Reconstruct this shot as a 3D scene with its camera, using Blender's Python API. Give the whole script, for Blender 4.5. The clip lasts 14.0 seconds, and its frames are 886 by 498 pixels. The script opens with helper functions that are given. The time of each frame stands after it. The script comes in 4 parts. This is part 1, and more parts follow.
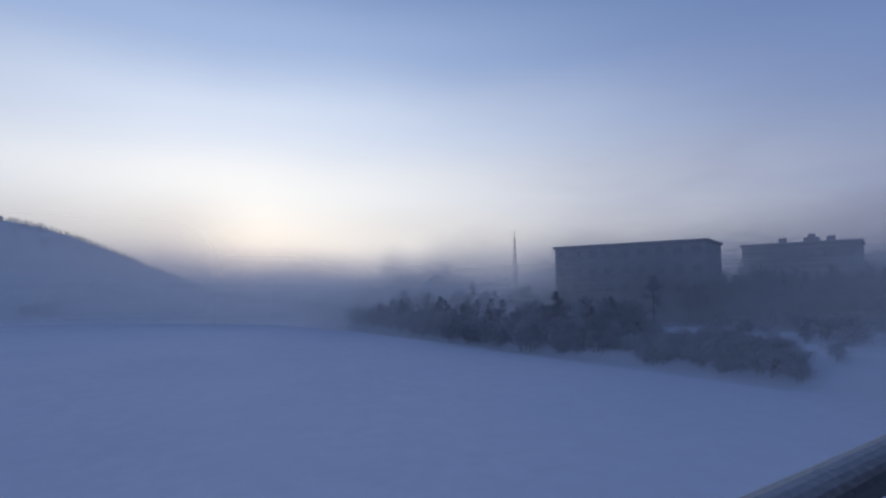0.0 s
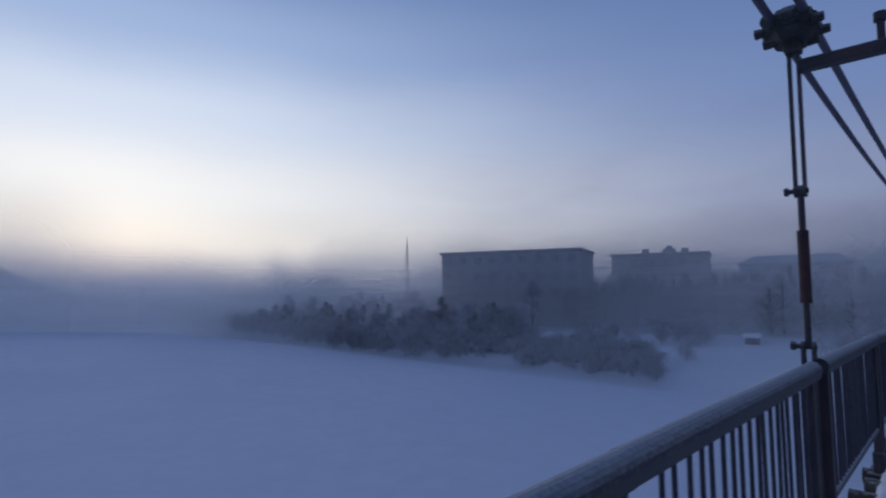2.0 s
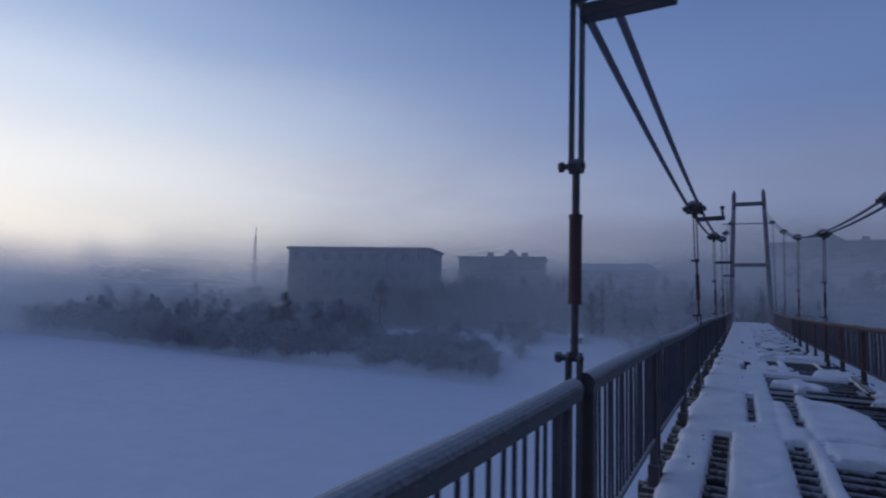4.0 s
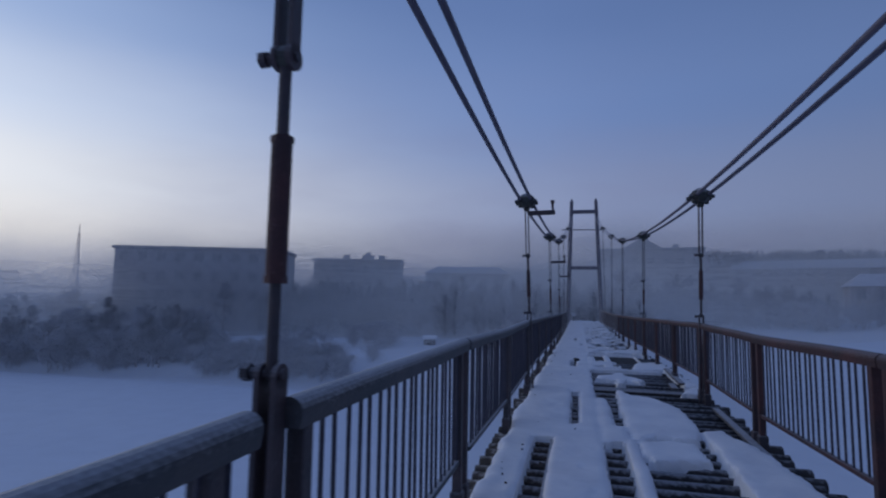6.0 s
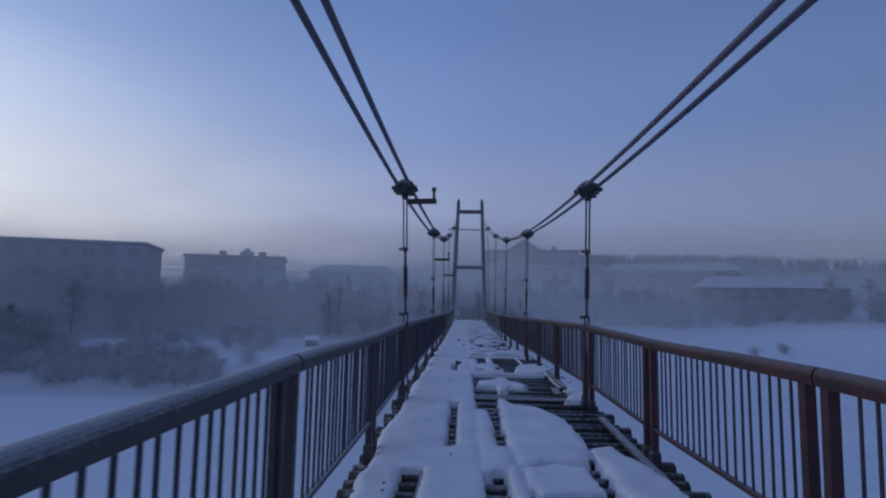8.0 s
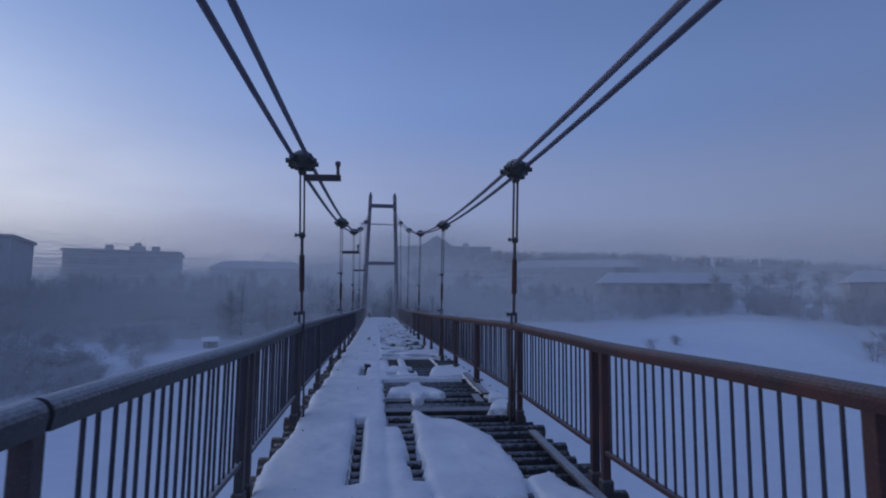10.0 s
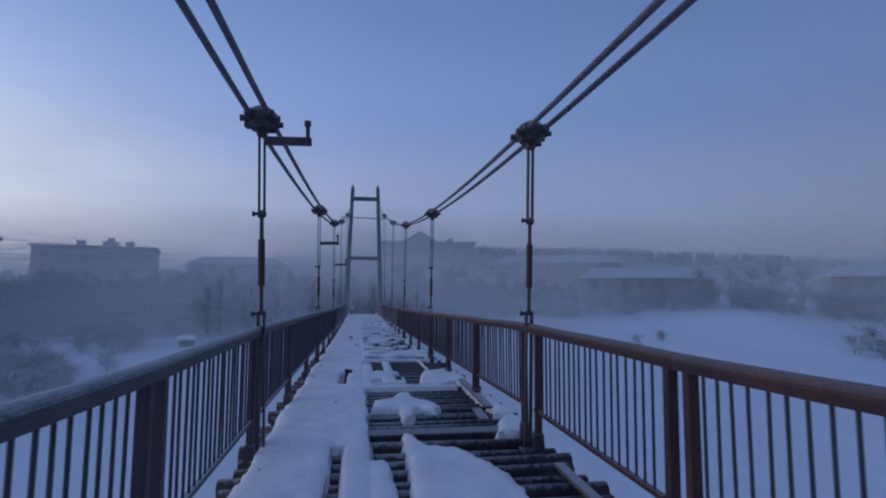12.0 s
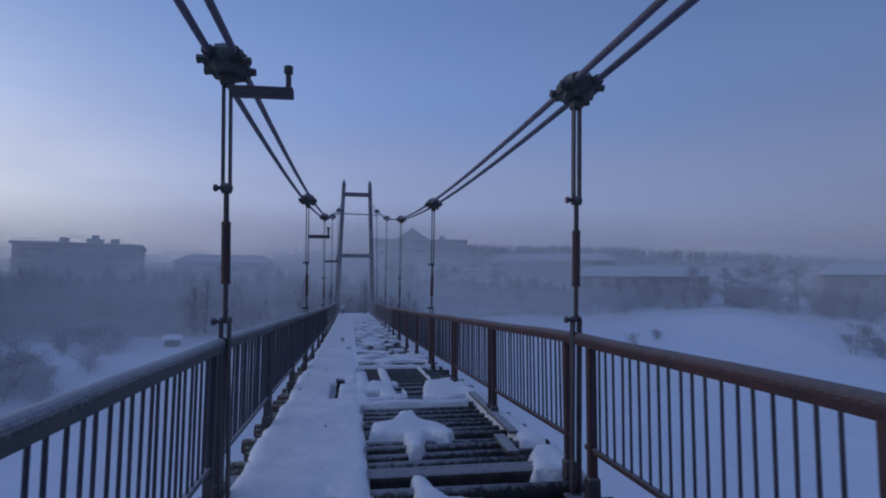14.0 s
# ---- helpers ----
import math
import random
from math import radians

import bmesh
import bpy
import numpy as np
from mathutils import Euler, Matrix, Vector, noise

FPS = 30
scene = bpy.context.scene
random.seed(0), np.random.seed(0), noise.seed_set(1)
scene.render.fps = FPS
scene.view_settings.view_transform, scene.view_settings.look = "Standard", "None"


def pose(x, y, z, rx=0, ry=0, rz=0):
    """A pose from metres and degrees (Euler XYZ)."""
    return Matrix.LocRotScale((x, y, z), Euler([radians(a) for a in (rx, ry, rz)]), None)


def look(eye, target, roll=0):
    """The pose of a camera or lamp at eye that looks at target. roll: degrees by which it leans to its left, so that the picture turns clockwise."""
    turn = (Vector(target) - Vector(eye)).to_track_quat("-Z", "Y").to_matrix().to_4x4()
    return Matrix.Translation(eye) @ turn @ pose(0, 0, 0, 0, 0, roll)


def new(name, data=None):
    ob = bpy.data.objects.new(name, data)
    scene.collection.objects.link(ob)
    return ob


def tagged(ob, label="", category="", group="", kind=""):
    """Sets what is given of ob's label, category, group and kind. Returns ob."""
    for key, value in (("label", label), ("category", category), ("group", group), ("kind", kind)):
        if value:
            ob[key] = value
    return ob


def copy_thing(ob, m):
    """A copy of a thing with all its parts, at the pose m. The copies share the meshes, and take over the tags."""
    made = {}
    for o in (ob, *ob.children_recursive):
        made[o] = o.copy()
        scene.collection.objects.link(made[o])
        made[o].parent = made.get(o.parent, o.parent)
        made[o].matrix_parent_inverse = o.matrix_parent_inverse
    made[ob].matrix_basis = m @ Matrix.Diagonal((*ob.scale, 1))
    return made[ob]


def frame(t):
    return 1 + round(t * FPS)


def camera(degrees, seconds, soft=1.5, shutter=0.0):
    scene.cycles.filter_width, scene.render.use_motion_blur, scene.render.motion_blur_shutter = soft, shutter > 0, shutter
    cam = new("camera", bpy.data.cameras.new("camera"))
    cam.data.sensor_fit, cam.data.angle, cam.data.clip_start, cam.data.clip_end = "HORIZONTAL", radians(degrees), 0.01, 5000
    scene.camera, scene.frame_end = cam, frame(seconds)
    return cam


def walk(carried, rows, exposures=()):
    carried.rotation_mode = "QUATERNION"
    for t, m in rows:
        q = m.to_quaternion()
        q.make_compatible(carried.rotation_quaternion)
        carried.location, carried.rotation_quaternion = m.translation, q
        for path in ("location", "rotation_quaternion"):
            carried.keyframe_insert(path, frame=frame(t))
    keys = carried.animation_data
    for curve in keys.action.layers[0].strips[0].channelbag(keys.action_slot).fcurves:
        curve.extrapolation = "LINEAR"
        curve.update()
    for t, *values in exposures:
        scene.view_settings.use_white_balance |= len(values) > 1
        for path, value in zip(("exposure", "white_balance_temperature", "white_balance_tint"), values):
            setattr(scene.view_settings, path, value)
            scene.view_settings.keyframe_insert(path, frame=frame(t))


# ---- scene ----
# A snowy suspension footbridge over a frozen river at dawn. The bridge runs along +y, its deck lies at z = 0.
cam = camera(79.0, 14.0, 2.0, 0.5)
PATH = [
    (0, (-0.809, -2.42, 1.51), (-2.459, -1.299, 1.655), -0.6),
    (1, (-0.68, -1.80, 1.547), (-2.238, -0.555, 1.698), -0.3),
    (1.5, (-0.639, -1.595, 1.558), (-2.121, -0.261, 1.713), -0.5),
    (2, (-0.644, -1.325, 1.539), (-2.04, 0.099, 1.699), -0.3),
    (2.5, (-0.655, -0.978, 1.53), (-1.958, 0.531, 1.69), -0.0),
    (3, (-0.704, -0.681, 1.52), (-1.9, 0.915, 1.674), 0.8),
    (5.5, (-0.523, 0.814, 1.479), (-1.132, 2.712, 1.654), 0.8),
    (6, (-0.502, 1.104, 1.429), (-0.99, 3.036, 1.609), 0.9),
    (6.5, (-0.476, 1.417, 1.416), (-0.861, 3.371, 1.599), 1.1),
    (7, (-0.496, 1.696, 1.454), (-0.783, 3.667, 1.635), 0.9),
    (7.5, (-0.499, 1.96, 1.447), (-0.682, 3.943, 1.628), 0.9),
    (8, (-0.447, 2.252, 1.433), (-0.527, 4.242, 1.617), 1.0),
    (8.5, (-0.433, 2.536, 1.424), (-0.404, 4.527, 1.61), 1.2),
    (9, (-0.415, 2.85, 1.432), (-0.284, 4.837, 1.614), 0.9),
    (11.5, (-0.409, 4.38, 1.393), (-0.115, 6.351, 1.562), 0.4),
    (12, (-0.391, 4.781, 1.408), (-0.084, 6.751, 1.57), 0.3),
    (12.5, (-0.398, 5.104, 1.396), (-0.088, 7.073, 1.559), 0.4),
    (13, (-0.403, 5.4, 1.403), (-0.081, 7.368, 1.564), 0.5),
    (13.5, (-0.41, 5.706, 1.411), (-0.08, 7.672, 1.569), 0.4),
    (14, (-0.437, 6.043, 1.421), (-0.097, 8.007, 1.577), 0.3),
]
walk(cam, [(t, look(eye, target, roll)) for t, eye, target, roll in PATH],
     exposures=[(0.0, -0.39), (3.0, -0.43), (5.5, -0.36), (7.0, -0.24), (9.0, -0.07), (11.5, 0.0), (14.0, 0.0)])

# ---------------------------------------------------------------- sky and sun
SUN_YAW = 78.0          # degrees to the left of the bridge's line
world = bpy.data.worlds.new("dawn_sky")
scene.world = world
world.use_nodes = True
wn, wl = world.node_tree.nodes, world.node_tree.links


def wmath(op, a, b=None, c=None):
    n = wn.new("ShaderNodeMath")
    n.operation = op
    for i, v in enumerate((a, b, c)):
        if v is None:
            continue
        if isinstance(v, (int, float)):
            n.inputs[i].default_value = v
        else:
            wl.new(v, n.inputs[i])
    return n.outputs[0]


def wramp(fac, stops):
    n = wn.new("ShaderNodeValToRGB")
    n.color_ramp.interpolation = "EASE"
    el = n.color_ramp.elements
    while len(el) < len(stops):
        el.new(0.5)
    for e, (p, c) in zip(el, stops):
        e.position, e.color = p, (*c, 1)
    wl.new(fac, n.inputs[0])
    return n.outputs[0]


coord = wn.new("ShaderNodeTexCoord")
sep = wn.new("ShaderNodeSeparateXYZ")
wl.new(coord.outputs["Generated"], sep.inputs[0])
up = wmath("MAXIMUM", sep.outputs[2], 0.0)
sx, sy = -math.sin(radians(SUN_YAW)), math.cos(radians(SUN_YAW))
toward = wmath("ADD", wmath("MULTIPLY", sep.outputs[0], sx), wmath("MULTIPLY", sep.outputs[1], sy))
glow = wmath("POWER", wmath("MAXIMUM", wmath("DIVIDE", wmath("ADD", toward, 0.4), 1.4), 0.0), wmath("MULTIPLY_ADD", up, 4.8, 3.1))
# faint uneven mist in the sky
wnoise = wn.new("ShaderNodeTexNoise")
wmap = wn.new("ShaderNodeMapping")
wmap.inputs["Scale"].default_value = (2.0, 2.0, 7.0)
wl.new(coord.outputs["Generated"], wmap.inputs[0])
wl.new(wmap.outputs[0], wnoise.inputs["Vector"])
wnoise.inputs["Scale"].default_value = 1.6
wnoise.inputs["Detail"].default_value = 3.0
height = wmath("MAXIMUM", wmath("ADD", up, wmath("MULTIPLY", wmath("SUBTRACT", wnoise.outputs[0], 0.5), 0.035)), 0.0)
bright_side = wramp(height, [(0.0, (0.63, 0.68, 0.82)), (0.04, (0.88, 0.88, 0.94)), (0.09, (1.11, 1.08, 1.05)),
                             (0.18, (1.16, 1.18, 1.20)), (0.30, (0.95, 1.06, 1.24)), (0.42, (0.58, 0.75, 1.08)), (0.56, (0.28, 0.43, 0.80)), (1.0, (0.13, 0.19, 0.42))])
dim_side = wramp(height, [(0.0, (0.205, 0.24, 0.385)), (0.07, (0.275, 0.315, 0.495)), (0.17, (0.26, 0.325, 0.555)),
                          (0.34, (0.18, 0.28, 0.575)), (0.5, (0.14, 0.227, 0.49)), (1.0, (0.125, 0.18, 0.40))])
blend = wn.new("ShaderNodeMixRGB")
wl.new(glow, blend.inputs[0])
wl.new(dim_side, blend.inputs[1])
wl.new(bright_side, blend.inputs[2])
# thin mauve haze drifting low in the sky, away from the dawn
drift, dmap = wn.new("ShaderNodeTexNoise"), wn.new("ShaderNodeMapping")
dmap.inputs["Scale"].default_value, dmap.inputs["Rotation"].default_value = (1.5, 1.5, 5.0), (0.25, 0.2, 0.0)
wl.new(coord.outputs["Generated"], dmap.inputs[0])
wl.new(dmap.outputs[0], drift.inputs["Vector"])
drift.inputs["Scale"].default_value, drift.inputs["Detail"].default_value = 1.5, 4.0
patch = wn.new("ShaderNodeMapRange")
patch.inputs[1].default_value, patch.inputs[2].default_value, patch.inputs[4].default_value = 0.42, 0.72, 0.75
wl.new(drift.outputs[0], patch.inputs[0])
low_sky = wmath("MAXIMUM", wmath("SUBTRACT", 1.0, wmath("MULTIPLY", up, 2.2)), 0.0)
haze_fac = wmath("MULTIPLY", wmath("MULTIPLY", patch.outputs[0], low_sky), wmath("SUBTRACT", 1.0, glow))
mauve = wn.new("ShaderNodeMixRGB")
mauve.inputs[2].default_value = (0.24, 0.25, 0.42, 1)
wl.new(haze_fac, mauve.inputs[0])
wl.new(blend.outputs[0], mauve.inputs[1])
# the sky darkens a little away from the dawn
shade = wn.new("ShaderNodeMapRange")
shade.inputs[1].default_value, shade.inputs[2].default_value, shade.inputs[3].default_value = -0.65, 0.25, 0.66
wl.new(toward, shade.inputs[0])
sky = wn.new("ShaderNodeTexSky")
sky.sky_type, sky.sun_disc = "NISHITA", False
sky.sun_elevation, sky.sun_rotation = radians(3.0), radians(-SUN_YAW)
sky.dust_density, sky.ozone_density = 2.0, 4.0
clear, haze = wn["Background"], wn.new("ShaderNodeBackground")
wl.new(sky.outputs[0], clear.inputs[0])
clear.inputs[1].default_value = 0.02
wl.new(mauve.outputs[0], haze.inputs[0])
wl.new(shade.outputs[0], haze.inputs[1])
both = wn.new("ShaderNodeAddShader")
wl.new(clear.outputs[0], both.inputs[0])
wl.new(haze.outputs[0], both.inputs[1])
wl.new(both.outputs[0], wn["World Output"].inputs[0])

sun = new("sun", bpy.data.lights.new("sun", "SUN"))
sun.data.energy, sun.data.angle, sun.data.color = 0.25, radians(15), (1.0, 0.85, 0.72)
sun.matrix_world = look((60 * sx, 60 * sy, 5.0), (0, 0, 0))


# ---------------------------------------------------------------- materials
def material(name, base, second, scale=6.0, rough=0.8, metal=0.0, bump=0.3, fine=60.0, frost=0.0, distance=0.01, spread=0.15, low=0.6, mottle=0.25):
    """Two colours mixed by coarse noise, fine grain over it, bump, and rime that settles on what faces up."""
    m = bpy.data.materials.new(name)
    m.use_nodes = True
    n, l = m.node_tree.nodes, m.node_tree.links
    p = n["Principled BSDF"]
    p.inputs["Roughness"].default_value, p.inputs["Metallic"].default_value = rough, metal
    at = n.new("ShaderNodeTexCoord")
    shift = n.new("ShaderNodeVectorMath")
    info = n.new("ShaderNodeObjectInfo")
    l.new(at.outputs["Object"], shift.inputs[0])
    rnd = n.new("ShaderNodeMath")
    rnd.operation = "MULTIPLY"
    rnd.inputs[1].default_value = 37.0
    l.new(info.outputs["Random"], rnd.inputs[0])
    l.new(rnd.outputs[0], shift.inputs[1])
    coarse, grain = n.new("ShaderNodeTexNoise"), n.new("ShaderNodeTexNoise")
    for tex, s, d in ((coarse, scale, 4.0), (grain, fine, 3.0)):
        l.new(shift.outputs[0], tex.inputs["Vector"])
        tex.inputs["Scale"].default_value, tex.inputs["Detail"].default_value = s, d
    ramp = n.new("ShaderNodeMapRange")
    ramp.inputs[1].default_value, ramp.inputs[2].default_value = 0.5 - spread, 0.5 + spread
    l.new(coarse.outputs[0], ramp.inputs[0])
    mix = n.new("ShaderNodeMixRGB")
    mix.inputs[1].default_value, mix.inputs[2].default_value = (*base, 1), (*second, 1)
    l.new(ramp.outputs[0], mix.inputs[0])
    tone = n.new("ShaderNodeMapRange")
    tone.inputs[3].default_value, tone.inputs[4].default_value = 1 - mottle, 1 + mottle
    l.new(grain.outputs[0], tone.inputs[0])
    mul = n.new("ShaderNodeVectorMath")
    mul.operation = "SCALE"
    l.new(mix.outputs[0], mul.inputs[0])
    l.new(tone.outputs[0], mul.inputs["Scale"])
    colour = mul.outputs[0]
    if frost:
        geo, s3 = n.new("ShaderNodeNewGeometry"), n.new("ShaderNodeSeparateXYZ")
        l.new(geo.outputs["Normal"], s3.inputs[0])
        add = n.new("ShaderNodeMath")
        l.new(s3.outputs[2], add.inputs[0])
        l.new(grain.outputs[0], add.inputs[1])
        cover = n.new("ShaderNodeMapRange")
        cover.inputs[1].default_value, cover.inputs[2].default_value, cover.inputs[4].default_value = low, low + 0.9 if low < 1 else low + 0.35, frost
        l.new(add.outputs[0], cover.inputs[0])
        rime = n.new("ShaderNodeMixRGB")
        rime.inputs[2].default_value = (0.78, 0.80, 0.83, 1)
        l.new(cover.outputs[0], rime.inputs[0])
        l.new(colour, rime.inputs[1])
        colour = rime.outputs[0]
    l.new(colour, p.inputs["Base Color"])
    b = n.new("ShaderNodeBump")
    b.inputs["Strength"].default_value, b.inputs["Distance"].default_value = bump, distance
    l.new(grain.outputs[0], b.inputs["Height"])
    l.new(b.outputs[0], p.inputs["Normal"])
    return m


SNOW = material("deck_snow", (0.80, 0.81, 0.83), (0.90, 0.905, 0.91), 2.5, 0.75, bump=0.12, fine=14, distance=0.012, mottle=0.05)
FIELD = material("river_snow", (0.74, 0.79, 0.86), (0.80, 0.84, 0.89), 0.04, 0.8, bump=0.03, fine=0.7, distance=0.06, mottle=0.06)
PAINT = material("grey_green_paint", (0.036, 0.044, 0.050), (0.070, 0.062, 0.064), 3.0, 0.5, bump=0.25, fine=70, frost=0.44, low=0.65)
RUST = material("red_brown_rust", (0.085, 0.031, 0.028), (0.04, 0.022, 0.023), 4.0, 0.7, bump=0.4, fine=80, frost=0.16)
STEEL = material("dark_steel", (0.036, 0.033, 0.039), (0.07, 0.048, 0.05), 5.0, 0.55, bump=0.3, fine=70, frost=0.25)
BAR = material("dark_blue_paint", (0.028, 0.028, 0.046), (0.055, 0.048, 0.066), 6.0, 0.5, bump=0.2, fine=90, frost=0.15)
CAST = material("cast_iron", (0.03, 0.03, 0.03), (0.065, 0.065, 0.05), 12.0, 0.6, bump=0.5, fine=60, frost=0.4)
ROPE = material("galvanised_rope", (0.085, 0.072, 0.10), (0.12, 0.105, 0.135), 3.0, 0.55, bump=0.15, fine=120, frost=0.3, mottle=0.1)
PYLON = material("pylon_paint", (0.10, 0.092, 0.115), (0.15, 0.135, 0.155), 1.5, 0.7, bump=0.2, fine=20, frost=0.4)
LOG = material("dark_timber", (0.028, 0.026, 0.026), (0.06, 0.05, 0.046), 7.0, 0.85, bump=0.6, fine=22, frost=0.34, low=1.1, distance=0.02)
BOARD = material("grey_plank", (0.11, 0.10, 0.10), (0.2, 0.19, 0.19), 6.0, 0.85, bump=0.4, fine=50, frost=0.6, low=0.95)
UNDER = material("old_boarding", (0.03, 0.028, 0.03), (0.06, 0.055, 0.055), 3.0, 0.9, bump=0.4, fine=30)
# next three: rime, plus fog haze put into the base colour
HAZED_RIME = material("hazed_rime_twigs", (0.40, 0.40, 0.42), (0.54, 0.54, 0.56), 0.4, 0.9, bump=0.0, fine=3.0, frost=0.25)
HAZED_TWIG = material("hazed_dark_twigs", (0.24, 0.24, 0.25), (0.35, 0.35, 0.365), 0.4, 0.9, bump=0.0, fine=3.0, frost=0.2)
HAZED_BRUSH = material("hazed_frosted_brush", (0.34, 0.34, 0.36), (0.47, 0.47, 0.49), 0.4, 0.9, bump=0.0, fine=3.0, frost=0.25)
WOODS = material("far_twigs", (0.10, 0.10, 0.11), (0.17, 0.17, 0.18), 0.03, 0.9, bump=0.0, fine=0.2, frost=0.1)
BARK = material("frosted_bark", (0.28, 0.26, 0.27), (0.40, 0.38, 0.39), 2.0, 0.9, bump=0.4, fine=20, frost=0.3)
CONCRETE = material("panel_concrete", (0.40, 0.39, 0.41), (0.47, 0.46, 0.47), 0.3, 0.85, bump=0.2, fine=6)
PLASTER = material("pale_plaster", (0.40, 0.38, 0.39), (0.48, 0.46, 0.46), 0.3, 0.85, bump=0.2, fine=6)
ROOFING = material("roof_sheet", (0.30, 0.30, 0.33), (0.40, 0.40, 0.42), 0.5, 0.8, bump=0.2, fine=6, frost=0.5)
FRAME = material("window_frame", (0.44, 0.43, 0.44), (0.50, 0.49, 0.49), 3.0, 0.6, bump=0.1, fine=30)
# panes lightened in colour to imitate haze fading the far windows
GLASS = material("hazed_glass", (0.23, 0.24, 0.26), (0.31, 0.32, 0.34), 2.0, 0.3, bump=0.0, fine=10)
MAST = material("mast_paint", (0.35, 0.20, 0.20), (0.45, 0.40, 0.40), 0.2, 0.8, bump=0.0, fine=5)


# ---------------------------------------------------------------- mesh helpers
def mesh_of(name, bm, mat, smooth=False):
    me = bpy.data.meshes.new(name)
    bm.to_mesh(me)
    bm.free()
    me.materials.append(mat)
    if smooth:
        for poly in me.polygons:
            poly.use_smooth = True
    return me


def part(name, bm, mat, parent, label="", smooth=False):
    """One mesh object under a thing or a part. bm: a bmesh, or a mesh that alike parts share."""
    me = bm if isinstance(bm, bpy.types.Mesh) else mesh_of(name, bm, mat, smooth)
    ob = new(name, me)
    ob.parent = parent
    return tagged(ob, label)


def thing(name, label, category, group="", kind="", at=None):
    ob = tagged(new(name), label, category, group, kind)
    ob.empty_display_size = 0.1
    if at is not None:
        ob.matrix_world = at
    return ob


def box(bm, x0, y0, z0, x1, y1, z1, bevel=0.0):
    r = bmesh.ops.create_cube(bm, size=1)
    bmesh.ops.transform(bm, verts=r["verts"], matrix=Matrix.Translation(((x0 + x1) / 2, (y0 + y1) / 2, (z0 + z1) / 2))
                        @ Matrix.Diagonal((x1 - x0, y1 - y0, z1 - z0, 1)))
    if bevel:
        edges = list({e for v in r["verts"] for e in v.link_edges})
        bmesh.ops.bevel(bm, geom=edges, offset=bevel, segments=2, affect="EDGES", profile=0.5)
    return bm


def boxed(x0, y0, z0, x1, y1, z1, bevel=0.0):
    return box(bmesh.new(), x0, y0, z0, x1, y1, z1, bevel)


def rod(bm, a, b, r0, r1=None, sides=10):
    a, b = Vector(a), Vector(b)
    turn = (b - a).to_track_quat("Z", "Y").to_matrix().to_4x4()
    bmesh.ops.create_cone(bm, cap_ends=True, segments=sides, radius1=r0, radius2=r0 if r1 is None else r1, depth=(b - a).length,
                          matrix=Matrix.Translation((a + b) / 2) @ turn)
    return bm


def rodded(a, b, r0, r1=None, sides=10):
    return rod(bmesh.new(), a, b, r0, r1, sides)


def sweep(points, radius, sides=8):
    """A tube along points."""
    bm = bmesh.new()
    rings = []
    for i, p in enumerate(points):
        d = (Vector(points[min(i + 1, len(points) - 1)]) - Vector(points[max(i - 1, 0)])).normalized()
        u = d.cross(Vector((1, 0, 0))).normalized()
        w = d.cross(u)
        rings.append([bm.verts.new(Vector(p) + radius * (math.cos(k * math.tau / sides) * u + math.sin(k * math.tau / sides) * w)) for k in range(sides)])
    for a, b in zip(rings, rings[1:]):
        for k in range(sides):
            bm.faces.new((a[k], a[(k + 1) % sides], b[(k + 1) % sides], b[k]))
    bm.faces.new(rings[0])
    bm.faces.new(list(reversed(rings[-1])))
    bmesh.ops.recalc_face_normals(bm, faces=bm.faces)
    return bm


def smooth(a, b, x):
    s = min(1.0, max(0.0, (x - a) / (b - a)))
    return s * s * (3 - 2 * s)


def lerp(table, x):
    for (x0, y0), (x1, y1) in zip(table, table[1:]):
        if x <= x1:
            return y0 + (y1 - y0) * max(0.0, (x - x0) / (x1 - x0))
    return table[-1][1]


# ---------------------------------------------------------------- the plan
SIDE = 1.31             # handrails at x = +-SIDE
SPACING, FIRST = 7.5, 2.5   # hangers at y = FIRST + k * SPACING
TOWER_Y = 49.5
RIVER = -8.0


def deck_z(y):
    return lerp([(-30, 0.0), (10, 0.0), (15, -0.09), (20, -0.20), (27, -0.32), (35, -0.42), (49, -0.48), (60, -0.48)], y)


def cable_z(y):
    return 3.04 + 0.00342 * (y - 8.5) ** 2


def shore(x):
    return 53.5 + 2.5 * max(0.0, -128 - x) + 1.5 * math.sin(x * 0.11) + 1.2 * math.sin(x * 0.037 + 1)


def land_z(x, y):
    """Height of the ground sheet: frozen river, bank, terrace, hills, the ramp behind the pylon."""
    z = RIVER
    d = y - shore(x)
    if d > 0:
        z += 0.8 * smooth(0, 2, d) + 5.9 * min(1.0, d / 42) ** 0.75 + 5.0 * smooth(60, 200, d)
        z += 0.5 * noise.noise((x * 0.08, y * 0.08, 1.0)) * smooth(0, 8, d)
        z += 2.4 * smooth(32, 58, x) * smooth(6, 24, d) * smooth(70, 40, d)
        z += 13.0 * smooth(55, 170, d) * smooth(-15, 35, x)
    if x < -275:
        z += 47 * smooth(-275, -350, x) * smooth(105, -45, y)
    if y > 48:
        ramp = -0.62 - 0.5 * max(0.0, abs(x) - 2.6) - 1.2 * max(0.0, 52.0 - y) - 0.45 * max(0.0, y - 57.0)
        z = max(z, ramp)
    return z


# ---------------------------------------------------------------- ground, one sheet
def axis(points):
    out = []
    for a, b, step in points:
        out += list(np.arange(a, b, step))
    return out + [points[-1][1]]


